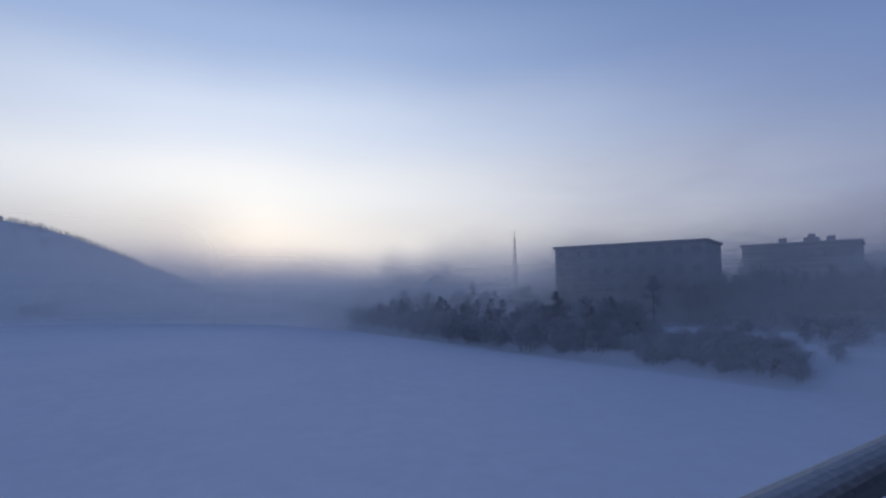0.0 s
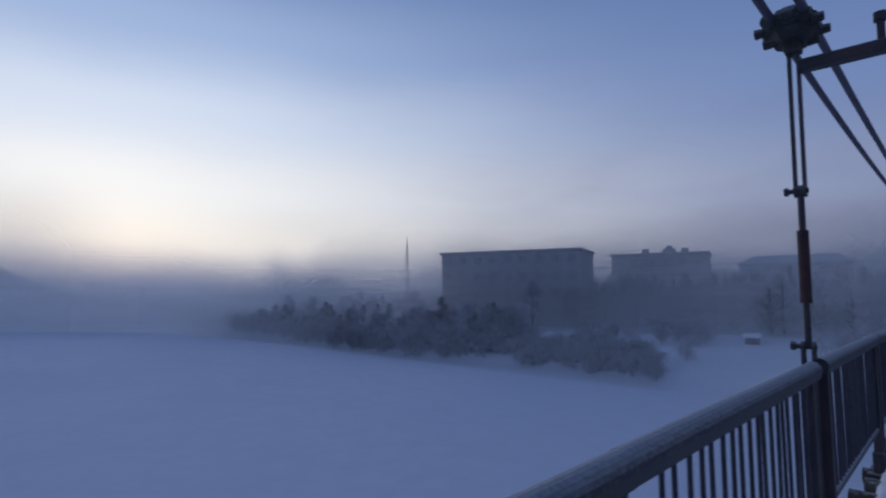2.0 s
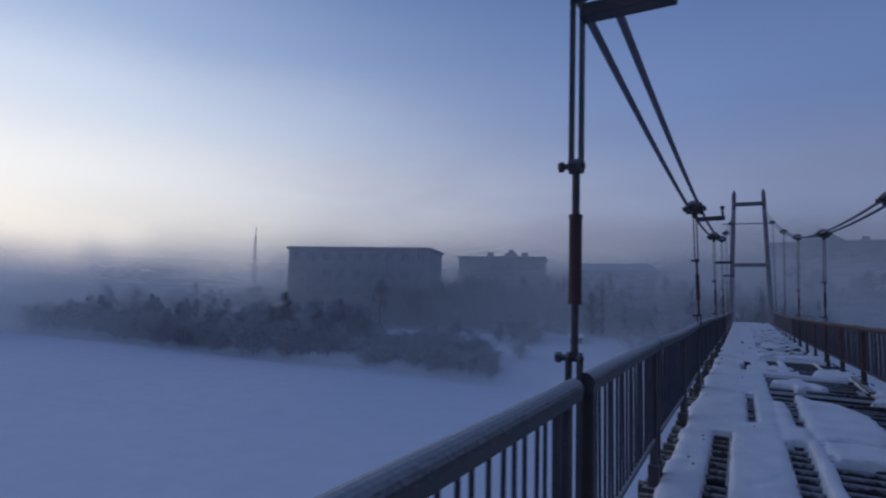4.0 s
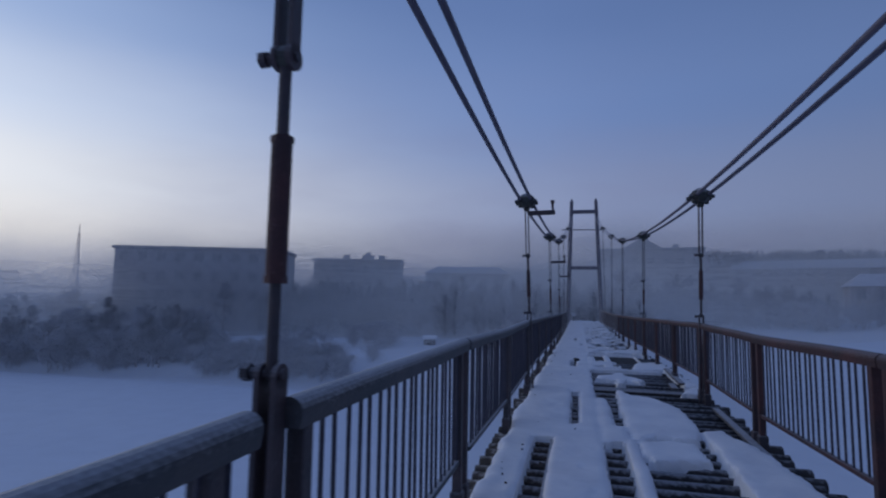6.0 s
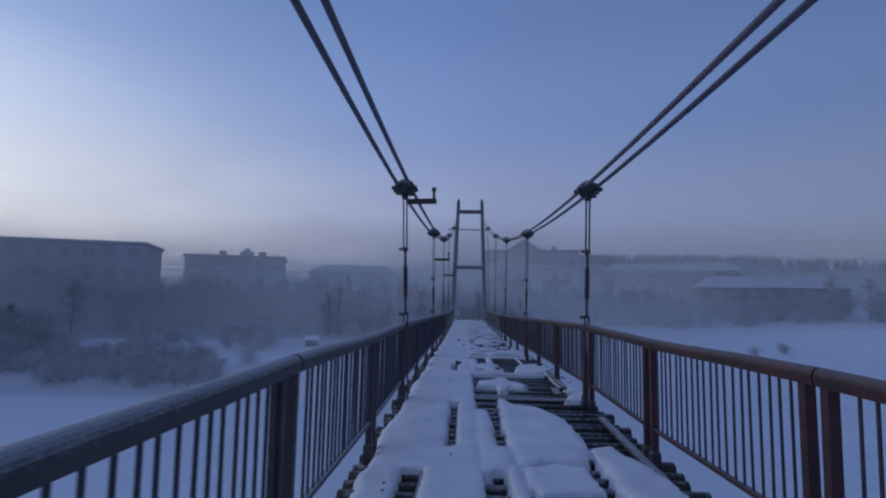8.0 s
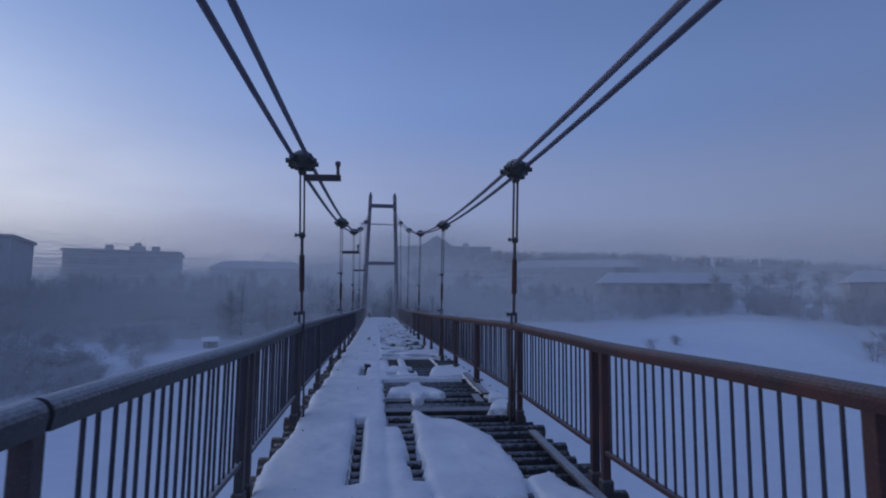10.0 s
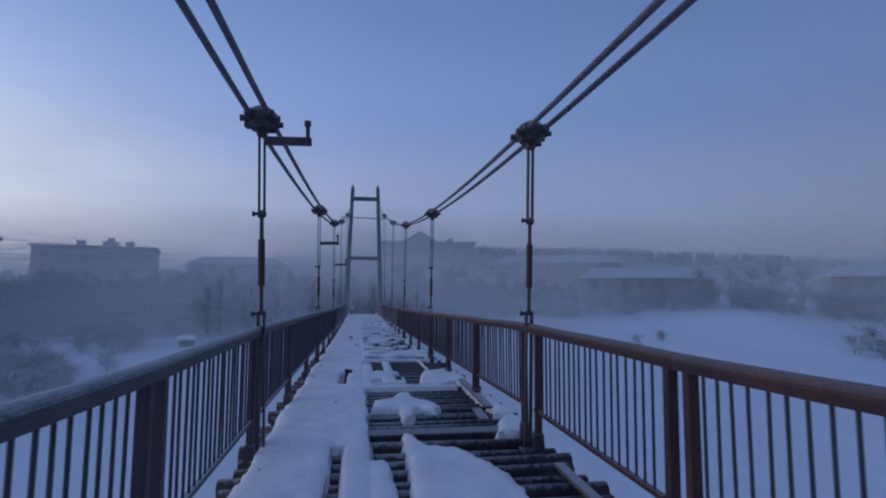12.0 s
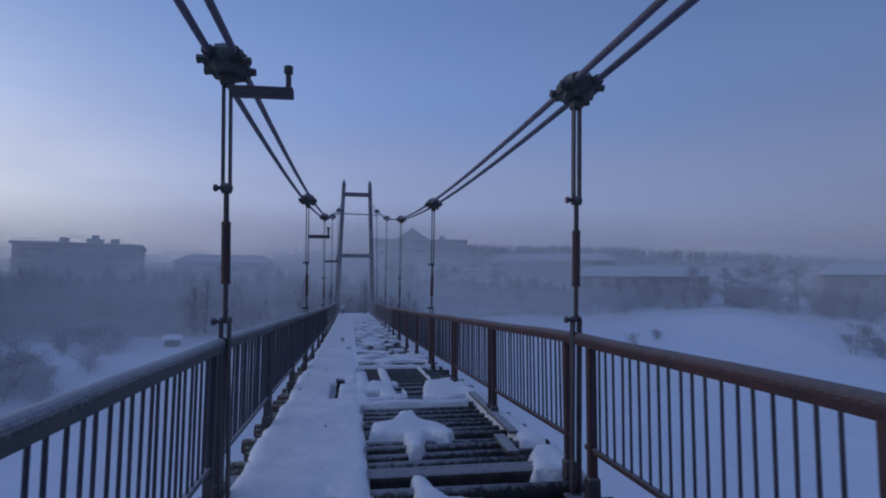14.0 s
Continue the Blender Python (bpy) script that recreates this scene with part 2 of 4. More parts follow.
def ground():
    xs = axis([(-3000, -400, 200), (-400, -150, 8), (-150, -10, 3), (-10, 10, 0.8), (10, 120, 3), (120, 400, 20), (400, 3000, 260)])
    ys = axis([(-3000, -200, 200), (-200, 40, 12), (40, 48, 2), (48, 56, 0.8), (56, 100, 2), (100, 300, 8), (300, 3000, 225)])
    verts = [(x, y, land_z(x, y)) for y in ys for x in xs]
    w = len(xs)
    faces = [(j * w + i, j * w + i + 1, (j + 1) * w + i + 1, (j + 1) * w + i) for j in range(len(ys) - 1) for i in range(w - 1)]
    me = bpy.data.meshes.new("ground")
    me.from_pydata(verts, [], faces)
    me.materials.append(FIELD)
    for p in me.polygons:
        p.use_smooth = True
    return tagged(new("ground", me), "snow-covered frozen river and low snowy banks", "ground", kind="structure")


ground()

# ---------------------------------------------------------------- guardrail panels
def rail_bm(y0, y1):
    """A folded handrail: flat sides, rounded top, open dark underside."""
    prof = [(-0.038, 0.0)] + [(0.046 * -math.cos(a), 0.044 + 0.046 * math.sin(a)) for a in np.linspace(-0.35, math.pi + 0.35, 13)] + [(0.038, 0.0)]
    bm = bmesh.new()
    rings = []
    count = 7
    for i in range(count):
        y = y0 + (y1 - y0) * i / (count - 1)
        dz = 0.003 * math.sin(i * math.pi / 3)
        rings.append([bm.verts.new((x + 0.002 * math.sin(i * math.pi / 3), y, 1.048 + z + dz)) for x, z in prof])
    for a, b in zip(rings, rings[1:]):
        for k in range(len(prof)):
            q = (k + 1) % len(prof)
            bm.faces.new((a[k], b[k], b[q], a[q]))
    bm.faces.new(list(reversed(rings[0])))
    bm.faces.new(rings[-1])
    bmesh.ops.recalc_face_normals(bm, faces=bm.faces)
    return bm


def post_bm(y):
    """A square hollow post."""
    return boxed(-0.03, y - 0.03, -0.058, 0.03, y + 0.03, 1.05, 0.005)


def foot_bm(y):
    """The thicker socket that holds a post, one turned shape with a flange."""
    bm = bmesh.new()
    rings = []
    for half, z in ((0.085, -0.075), (0.085, -0.06), (0.042, -0.055), (0.042, 0.11), (0.037, 0.125)):
        rings.append([bm.verts.new((sx_ * half, y + sy_ * half, z)) for sx_, sy_ in ((-1, -1), (1, -1), (1, 1), (-1, 1))])
    for p, q in zip(rings, rings[1:]):
        for k in range(4):
            bm.faces.new((p[k], p[(k + 1) % 4], q[(k + 1) % 4], q[k]))
    bm.faces.new(list(reversed(rings[0])))
    bm.faces.new(rings[-1])
    return bm


def guard_panel(start, end, posts, rail_mat, post_mat, name_rail, name_post):
    """A 2.5 m panel in its own axes; start, end: how far its handrail stops short of the joints."""
    root = thing("guardrail_panel", f"steel guardrail panel, {name_rail} handrail and dark thin balusters", "railing", "guardrail panels along the bridge")
    part("handrail", rail_bm(start, 2.5 - end), rail_mat, root, f"{name_rail} handrail, rime on top")
    part("bottom_rail", boxed(-0.02, 0.13, 0.30, 0.02, 2.37, 0.335, 0.006), rail_mat, root)
    for y in posts:
        upright = part("post", post_bm(y), post_mat, root, f"{name_post} square post")
        part("foot", foot_bm(y), STEEL, upright)
    shared = None
    for i in range(20):
        if shared is None:
            shared = mesh_of("baluster", rodded((0, 0, 0.325), (0, 0, 1.055), 0.009, sides=8), BAR)
        b = part("baluster", shared, BAR, root)
        b.location = (0.002 * math.sin(i * 3.1), 0.245 + i * 0.1058 + 0.004 * math.sin(i * 5.7), 0)
        b.rotation_euler = (0.004 * math.sin(i * 7.7), 0.004 * math.sin(i * 4.3), 0)
    return root


PANELS = range(-5, 19)
# how far the handrail stops short of the joints, and where the posts stand; a panel after, between and before hangers
PANEL_KINDS = {(-1, -1): (0.0, 0.17, (-0.05, 2.18)), (-1, "a"): (0.03, 0.0, (0.10, 2.30)), (-1, "b"): (0.0, 0.0, (-0.03, 2.34)), (-1, "c"): (0.0, 0.02, (0.04, 2.31)),
               (1, "a"): (0.02, 0.0, (0.20, 2.45)), (1, "b"): (0.0, 0.0, (0.11, 2.36)), (1, "c"): (0.0, 0.02, (0.06, 2.28))}
# the handrails sag a little against the deck
RAIL_DROP = {-1: [(-30, 0.0), (5, 0.0), (7.5, -0.045), (10, -0.045), (20, -0.02), (60, -0.02)],
             1: [(-30, -0.01), (5, -0.01), (7.5, -0.045), (10, -0.03), (16, -0.05), (60, -0.05)]}
for side, rail_mat, post_mat, rail_name, post_name in ((-1, PAINT, STEEL, "frosted grey-green", "dark"), (1, RUST, RUST, "rusty red-brown", "rusty red-brown")):
    first = {}
    for k in PANELS:
        y = FIRST + 2.5 * k
        kind = PANEL_KINDS.get((side, k)) or PANEL_KINDS[side, "abc"[k % 3]]
        drop = [(side * SIDE, y + e, deck_z(y + e) + lerp(RAIL_DROP[side], y + e)) for e in (0.0, 2.5)]
        slope = math.degrees(math.atan2(drop[1][2] - drop[0][2], 2.5))
        m = pose(*drop[0], slope, 0.1 * math.sin(k * 1.7 + side), 0)
        if kind not in first:
            first[kind] = guard_panel(*kind, rail_mat, post_mat, rail_name, post_name)
            first[kind].matrix_world = m
        else:
            copy_thing(first[kind], m)


# ---------------------------------------------------------------- cables
def cable(x, name):
    pts = []
    y = -26.0
    while y <= TOWER_Y + 0.01:
        lean = 1.0 - 0.22 * smooth(30, TOWER_Y, y)
        pts.append((math.copysign(SIDE + 0.02, x) * lean + (x - math.copysign(SIDE + 0.02, x)), y, cable_z(y)))
        y += 1.25
    ob = new(name, mesh_of(name, sweep(pts, 0.026, 8), ROPE, True))
    return tagged(ob, "thick twisted steel main cable with rime, one of a pair", "cable", "main suspension cables")


for s in (-1, 1):
    for off in (-0.085, 0.085):
        cable(s * (SIDE + 0.02) + off, "suspension_cable")


# ---------------------------------------------------------------- hangers
def hanger(side, top, arm=None):
    """One hanger in its own axes: origin at the deck's edge; top: height of the clamp; arm: height of a bracket arm, if any."""
    root = thing("hanger", "dark steel hanger with cable clamp and turnbuckle" + (" and bracket arm" if arm else ""), "bridge hanger", "hangers along the bridge")
    # two cast halves with chamfered corners round the cables, a domed cap, nuts at the corners
    bm = bmesh.new()
    for low, high, r0, r1 in ((-0.10, -0.045, 0.125, 0.165), (-0.047, 0.035, 0.185, 0.180), (0.033, 0.075, 0.165, 0.145), (0.073, 0.115, 0.135, 0.075)):
        r = bmesh.ops.create_cone(bm, cap_ends=True, segments=8, radius1=r0, radius2=r1, depth=high - low, matrix=Matrix.Translation((0, 0, (low + high) / 2)) @ Matrix.Rotation(math.pi / 8, 4, "Z"))
        bmesh.ops.scale(bm, vec=(0.86, 1.1, 1.0), verts=r["verts"])
    for o in (-0.085, 0.085):
        rod(bm, (o, -0.21, 0), (o, 0.21, 0), 0.044, sides=10)
    bmesh.ops.transform(bm, verts=bm.verts, matrix=Matrix.Translation((0, 0, top)))
    clamp = part("clamp", bm, CAST, root, "cast clamp gripping two cables")
    for x, y, z in ((-0.15, -0.10, -0.02), (-0.15, 0.10, -0.02), (0.15, -0.10, -0.02), (0.15, 0.10, -0.02), (-0.10, -0.06, -0.085), (0.10, 0.06, -0.085)):
        part("bolt", rodded((x - 0.03, y, top + z), (x + 0.03, y, top + z), 0.034, 0.028, sides=8), CAST, clamp)
    part("saddle", boxed(-0.045, -0.05, top - 0.17, 0.045, 0.05, top - 0.09, 0.015), CAST, root)
    for x in (-0.024, 0.024):
        strap = boxed(x - 0.008, -0.026, 2.14, x + 0.008, 0.026, top - 0.08)
        rod(strap, (x - 0.008, 0, 2.14), (x + 0.008, 0, 2.14), 0.04, sides=16)
        part("strap", strap, STEEL, root, "flat steel strap with a round eye")
    part("upper_pin", rod(rodded((-0.075, 0, 2.14), (0.042, 0, 2.14), 0.015), (-0.085, 0, 2.14), (-0.062, 0, 2.14), 0.026, sides=6), STEEL, root)
    part("eye", rodded((-0.018, 0, 2.14), (0.018, 0, 2.14), 0.036, sides=14), CAST, root)
    part("upper_rod", rodded((0, 0, 1.87), (0, 0, 2.12), 0.019), STEEL, root)
    sleeve = bmesh.new()
    rod(sleeve, (0, 0, 1.47), (0, 0, 1.89), 0.031, sides=14)
    rod(sleeve, (0, 0, 1.462), (0, 0, 1.485), 0.034, sides=6)
    rod(sleeve, (0, 0, 1.878), (0, 0, 1.898), 0.034, sides=6)
    part("turnbuckle", sleeve, RUST, root, "rusty turnbuckle sleeve")
    part("lower_rod", rodded((0, 0, 1.2), (0, 0, 1.48), 0.018), STEEL, root)
    for x in (-0.027, 0.027):
        plate = boxed(x - 0.008, -0.033, -0.12, x + 0.008, 0.033, 1.20)
        rod(plate, (x - 0.008, 0, 1.20), (x + 0.008, 0, 1.20), 0.035, sides=16)
        part("fork_plate", plate, STEEL, root, "flat fork plate")
    part("lower_pin", rod(rodded((-0.08, 0, 1.205), (0.042, 0, 1.205), 0.016), (-0.09, 0, 1.205), (-0.065, 0, 1.205), 0.026, sides=6), STEEL, root)
    part("foot", boxed(-0.09, -0.09, -0.2, 0.09, 0.09, -0.1, 0.01), STEEL, root)
    if arm:
        a = part("bracket_arm", boxed(0.02, -0.055, arm - 0.035, 0.46, 0.035, arm + 0.035, 0.008), STEEL, root, "square steel bracket arm")
        stub = rodded((0.425, -0.01, arm + 0.03), (0.425, -0.01, arm + 0.16), 0.02)
        rod(stub, (0.425, -0.01, arm + 0.15), (0.425, -0.01, arm + 0.20), 0.033, sides=10)
        part("stub", stub, STEEL, a)
    return root


for k in range(-1, 6):
    y = FIRST + SPACING * k
    for side in (-1, 1):
        z = deck_z(y)
        top = cable_z(y) - z
        arm = {0: top - 0.26, 1: top - 0.21, 2: top - 0.78, 3: top - 1.55}.get(k) if side < 0 else None
        root = hanger(side, top, arm)
        lean = 1.0 - 0.22 * smooth(30, TOWER_Y, y)
        foot = {0: 1.362, 1: 1.25 if side < 0 else 1.275}.get(k, 1.29)
        tilt = math.degrees(math.atan2((SIDE + (0.035 if k == 0 else 0.02)) * lean - foot, top)) * side
        root.matrix_world = pose(side * foot, y, z, 0, tilt, 0)


# ---------------------------------------------------------------- pylon
def pylon():
    root = thing("pylon", "tall grey steel portal pylon with leaning legs and crossbeams", "bridge tower", at=pose(0, TOWER_Y, deck_z(TOWER_Y)))
    for s in (-1, 1):
        bm = bmesh.new()
        rod(bm, (s * 1.46, 0, -1.0), (s * 1.03, 0, 10.55), 0.19, 0.15, 12)
        rod(bm, (s * 1.03, 0, 10.5), (s * 1.025, 0, 10.78), 0.11, 0.06, 10)
        part("leg", bm, PYLON, root)
    for z, h, w in ((9.62, 0.16, 1.02), (4.68, 0.15, 1.2)):
        part("crossbeam", boxed(-w, -0.13, z - h, w, 0.13, z + h, 0.03), PYLON, root)
    part("tie_bar", rodded((-1.9, 0, 8.05), (1.7, 0, 8.0), 0.045, sides=8), PYLON, root)
    for s in (-1, 1):
        part("footing", boxed(s * 1.47 - 0.4, -0.45, -1.6, s * 1.47 + 0.4, 0.45, -0.25, 0.05), CONCRETE, root, "snowy concrete footing")
    return root


pylon()


def gate_post(x, cap):
    root = thing("gate_post", "short dark steel post" + (" with a pale plate" if cap else ""), "post", "posts at the bridge end", at=pose(x, 51.6, land_z(x, 51.6)))
    part("shaft", rodded((0, 0, -0.3), (0, 0, 1.05), 0.07, 0.06), STEEL, root)
    part("cap", boxed(-0.14, -0.03, 1.02, 0.14, 0.03, 1.32, 0.02) if cap else boxed(-0.09, -0.09, 1.05, 0.09, 0.09, 1.12, 0.01), SNOW if cap else STEEL, root)
    return root


gate_post(-0.95, True)
gate_post(0.85, False)


# ---------------------------------------------------------------- deck
DECK_0, DECK_1 = -9.0, 51.0
deck = thing("bridge_deck", "timber bridge deck of dark cross logs under broken snowy planks", "bridge deck", kind="structure")
for x in (-1.0, 0.0, 1.0):
    pts = [(x, y, deck_z(y) - 0.42) for y in np.arange(DECK_0, DECK_1 + 0.1, 2.5)]
    part("girder", sweep(pts, 0.11, 4), STEEL, deck)
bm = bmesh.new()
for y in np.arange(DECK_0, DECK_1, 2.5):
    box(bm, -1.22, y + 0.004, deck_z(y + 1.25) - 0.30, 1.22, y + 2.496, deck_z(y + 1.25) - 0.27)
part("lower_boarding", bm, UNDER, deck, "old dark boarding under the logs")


# where snow and planks lie; everything else shows the logs
def rect(x, y, x0, x1, y0, y1):
    """Distance inside a rectangle, negative outside."""
    return min(x - x0, x1 - x, y - y0, y1 - y)


LOOSE = [  # drifts over the broken half: x0, x1, y0, y1
    (-0.06, 0.07, 4.3, 7.1), (-0.28, 1.20, 13.30, 13.46), (0.15, 0.30, 15.2, 17.0), (-0.32, -0.10, 13.4, 16.6), (1.28, 1.50, 11.2, 14.4), (-0.32, 1.45, 17.3, 60), (-0.32, 1.3, 2.0, 4.0), (-0.32, 1.3, -20, 1.6),
]
SLOTS = [  # gaps broken through the cover
    (-0.60, -0.515, 7.7, 9.95), (-0.95, -0.78, 4.5, 6.95), (-0.18, -0.09, 4.9, 6.95), (-0.68, -0.58, 13.75, 15.0), (1.03, 1.22, 15.5, 17.4),
    (-0.14, 0.02, 13.75, 14.3), (0.28, 0.38, 13.9, 15.0), (-0.45, -0.38, 21.6, 22.5), (-0.68, -0.60, 24.6, 26.2), (-0.62, -0.48, 1.2, 2.6),
]
LEAF = [(0.07, 10.34), (0.16, 10.30), (0.26, 9.84), (0.52, 9.72), (0.73, 9.30), (0.84, 8.50), (0.80, 7.75), (0.70, 7.30), (0.29, 7.27), (0.12, 7.02), (0.03, 7.05), (0.02, 8.30)]
SLABS = [  # broken sheets of snow with their own outlines, from near to far
    LEAF,
    [(0.06, 7.02), (0.13, 7.04), (0.37, 7.14), (0.62, 7.08), (0.64, 6.48), (0.16, 6.40), (0.09, 6.62)],
    [(0.80, 7.72), (1.05, 7.88), (1.22, 6.80), (1.30, 5.70), (1.28, 3.80), (0.72, 3.80), (0.74, 5.60), (0.77, 6.70)],
    [(-0.30, 6.90), (-0.30, 9.47), (-0.13, 9.50), (-0.10, 9.20), (-0.10, 7.72), (0.03, 7.66), (0.03, 6.98), (-0.08, 6.92)],
    [(-0.19, 12.16), (0.08, 12.24), (0.22, 12.74), (0.36, 12.80), (0.40, 12.32), (0.57, 12.12), (0.66, 11.72), (0.56, 11.46), (0.36, 11.70), (0.24, 11.12), (0.15, 11.10), (0.13, 11.62), (-0.20, 11.70)],
    [(-0.23, 13.62), (-0.22, 14.40), (-0.06, 15.30), (0.37, 15.30), (0.42, 14.30), (0.40, 13.62)],
    [(0.60, 13.60), (0.88, 15.30), (1.45, 15.60), (1.45, 14.10), (0.95, 13.55)],
    [(1.04, 10.25), (1.16, 10.75), (1.34, 11.02), (1.50, 10.95), (1.46, 10.20)],
    [(-0.25, 17.45), (0.98, 17.45), (1.00, 15.5), (1.02, 15.4), (1.06, 17.9), (-0.25, 17.9)],
]
BOUNDS = [(min(p[0] for p in o) - 0.1, max(p[0] for p in o) + 0.1, min(p[1] for p in o) - 0.1, max(p[1] for p in o) + 0.1) for o in SLABS]


def within(x, y, outline):
    """Distance inside an outline, negative outside."""
    near, odd = 9.0, False
    for (ax, ay), (bx, by) in zip(outline, outline[1:] + outline[:1]):
        ex, ey = bx - ax, by - ay
        f = min(1.0, max(0.0, ((x - ax) * ex + (y - ay) * ey) / (ex * ex + ey * ey)))
        near = min(near, math.hypot(x - ax - f * ex, y - ay - f * ey))
        if (ay > y) != (by > y) and x < ax + (y - ay) / ey * ex:
            odd = not odd
    return near if odd else -near


def cover(x, y):
    """Positive where planks and snow cover the logs."""
    wob = 0.022 * noise.noise((x * 3.0, y * 2.0, 0.0)) + 0.014 * noise.noise((x * 13.0, y * 11.0, 4.0))
    edge = -1.27 + 0.08 * noise.noise((0.0, y * 0.9, 7.0)) + 0.05 * noise.noise((0.0, y * 3.5, 2.0)) + 0.02 * noise.noise((0.0, y * 12.0, 5.0))
    c = min(x - edge, -0.265 - x + 0.02 * noise.noise((1.0, y * 2.2, 3.0))) + wob * 0.5
    for r in LOOSE:
        if r[2] - 0.3 < y < r[3] + 0.3:
            c = max(c, rect(x + 0.03 * noise.noise((y * 1.3, 3.0, r[0])), y, *r) + wob)
    for o, (x0, x1, y0, y1) in zip(SLABS, BOUNDS):
        if x0 < x < x1 and y0 < y < y1:
            c = max(c, within(x, y, o) + 1.7 * wob)
    if y > 17.5 and x > -0.2:       # ragged breaks across the far broken half
        c = min(c, 0.45 * (-0.04 + 0.012 * max(0.0, y - 24) - noise.noise((x * 1.5, y * 1.25, 11.0)) - 0.35 * noise.noise((x * 4.0, y * 5.0, 17.0))))
    for r in SLOTS:
        if r[2] - 0.3 < y < r[3] + 0.3:
            c = min(c, -1.6 * (rect(x, y, *r) + 0.008) + wob * 0.5)
    return c


def snow_cover():
    """A thin crust with broken edges, and powder that has drifted against them."""
    xs = np.arange(-1.42, 1.54, 0.024)
    ys = list(np.arange(-6.0, 2.0, 0.05)) + list(np.arange(2.0, 16.0, 0.024)) + list(np.arange(16.0, 24.0, 0.04)) + list(np.arange(24.0, 50.0, 0.08))
    verts, index, faces = [], {}, []
    for j, y in enumerate(ys):
        base = deck_z(y)
        for i, x in enumerate(xs):
            c = cover(x, y)
            if c > -0.055:
                h = 0.75 * smooth(-0.008, 0.014, c) + 0.25 * smooth(0.0, 0.09, c)
                drop = min(1.0, max(0.0, (-0.004 - c) / 0.03))
                z = base - 0.035 + 0.052 * h - 0.14 * drop
                z += h * (0.022 * noise.noise((x * 1.7, y * 1.2, 9.0)) + 0.010 * noise.noise((x * 5.0, y * 3.5, 2.0)) + 0.004 * noise.noise((x * 16, y * 16, 6.0)))
                # a dent trodden here and there along the middle of the walked half
                z -= h * 0.016 * smooth(0.25, 0.6, noise.noise((x * 4.2, y * 2.6, 21.0))) * smooth(0.5, 0.1, abs(x + 0.65))
                index[i, j] = len(verts)
                verts.append((x, y, z))
    for j in range(len(ys) - 1):
        for i in range(len(xs) - 1):
            q = [(i, j), (i + 1, j), (i + 1, j + 1), (i, j + 1)]
            if all(k in index for k in q):
                faces.append([index[k] for k in q])
    me = bpy.data.meshes.new("snow_cover")
    me.from_pydata(verts, [], faces)
    me.materials.append(SNOW)
    for p in me.polygons:
        p.use_smooth = p.normal.z > 0.8
    return tagged(new("snow_cover", me), "trodden crust of snow on the bridge deck", "snow", kind="stuff")


snow_cover()

# planks under the snow along the walked half, and loose boards
shared = mesh_of("plank", boxed(-0.085, 0.01, -0.052, 0.085, 2.49, -0.018, 0.006), BOARD)
for lane, x in enumerate((-1.06, -0.70, -0.335, 0.0)):
    for k in range(-3, 19):
        y = FIRST + 2.5 * k
        if lane == 0 and 0 < k < 2 or lane == 3 and k < 7:
            continue
        p = part("plank", shared, BOARD, deck)
        p.matrix_world = pose(x + 0.01 * math.sin(k * 3 + lane), y, deck_z(y), math.degrees(math.atan2(deck_z(y + 2.5) - deck_z(y), 2.5)))


def loose_board(x, y, z, length, width, rz, rx=0.0):
    bm = boxed(-width / 2, 0, 0, width / 2, length, 0.035, 0.006)
    ob = new("loose_board", mesh_of("loose_board", bm, BOARD))
    ob.matrix_world = pose(x, y, z, rx, 0, rz)
    return tagged(ob, "narrow grey frosted board lying loose across the logs", "board", "loose boards on the deck")


loose_board(1.20, 6.70, -0.035, 2.5, 0.085, -2.0)
loose_board(1.26, 11.50, -0.045, 2.2, 0.10, -1.5)
loose_board(1.03, 10.78, -0.03, 0.58, 0.11, -3.0)
loose_board(0.95, 17.9, -0.25, 3.6, 0.10, 3.0)


def sheet_panel(x0, x1, y0, y1):
    """A dark frost-bitten board panel let into the deck, in three lengths."""
    root = thing("deck_panel", "dark frosted board panel lying on the logs", "panel", "loose boards on the deck", at=pose(x0, y0, deck_z((y0 + y1) / 2) - 0.055, -1.2))
    wide = (x1 - x0) / 3
    for k in range(3):
        part("board", boxed(k * wide + 0.006, 0.02 * k, 0.0, (k + 1) * wide - 0.006, y1 - y0 - 0.03 * (k % 2), 0.03, 0.005), UNDER, root)
    return root


sheet_panel(-0.12, 0.98, 15.35, 17.35)


def timber_block(x, y, turn):
    """A sawn-off stump of timber standing up through the snow."""
    ob = new("timber_block", mesh_of("timber_block", boxed(-0.055, -0.09, -0.10, 0.055, 0.09, 0.075, 0.012), LOG))
    ob.matrix_world = pose(x, y, deck_z(y), 0, 6, turn)
    return tagged(ob, "short dark timber stump poking through the snow", "timber", "loose boards on the deck")


timber_block(-0.56, 15.05, 12)


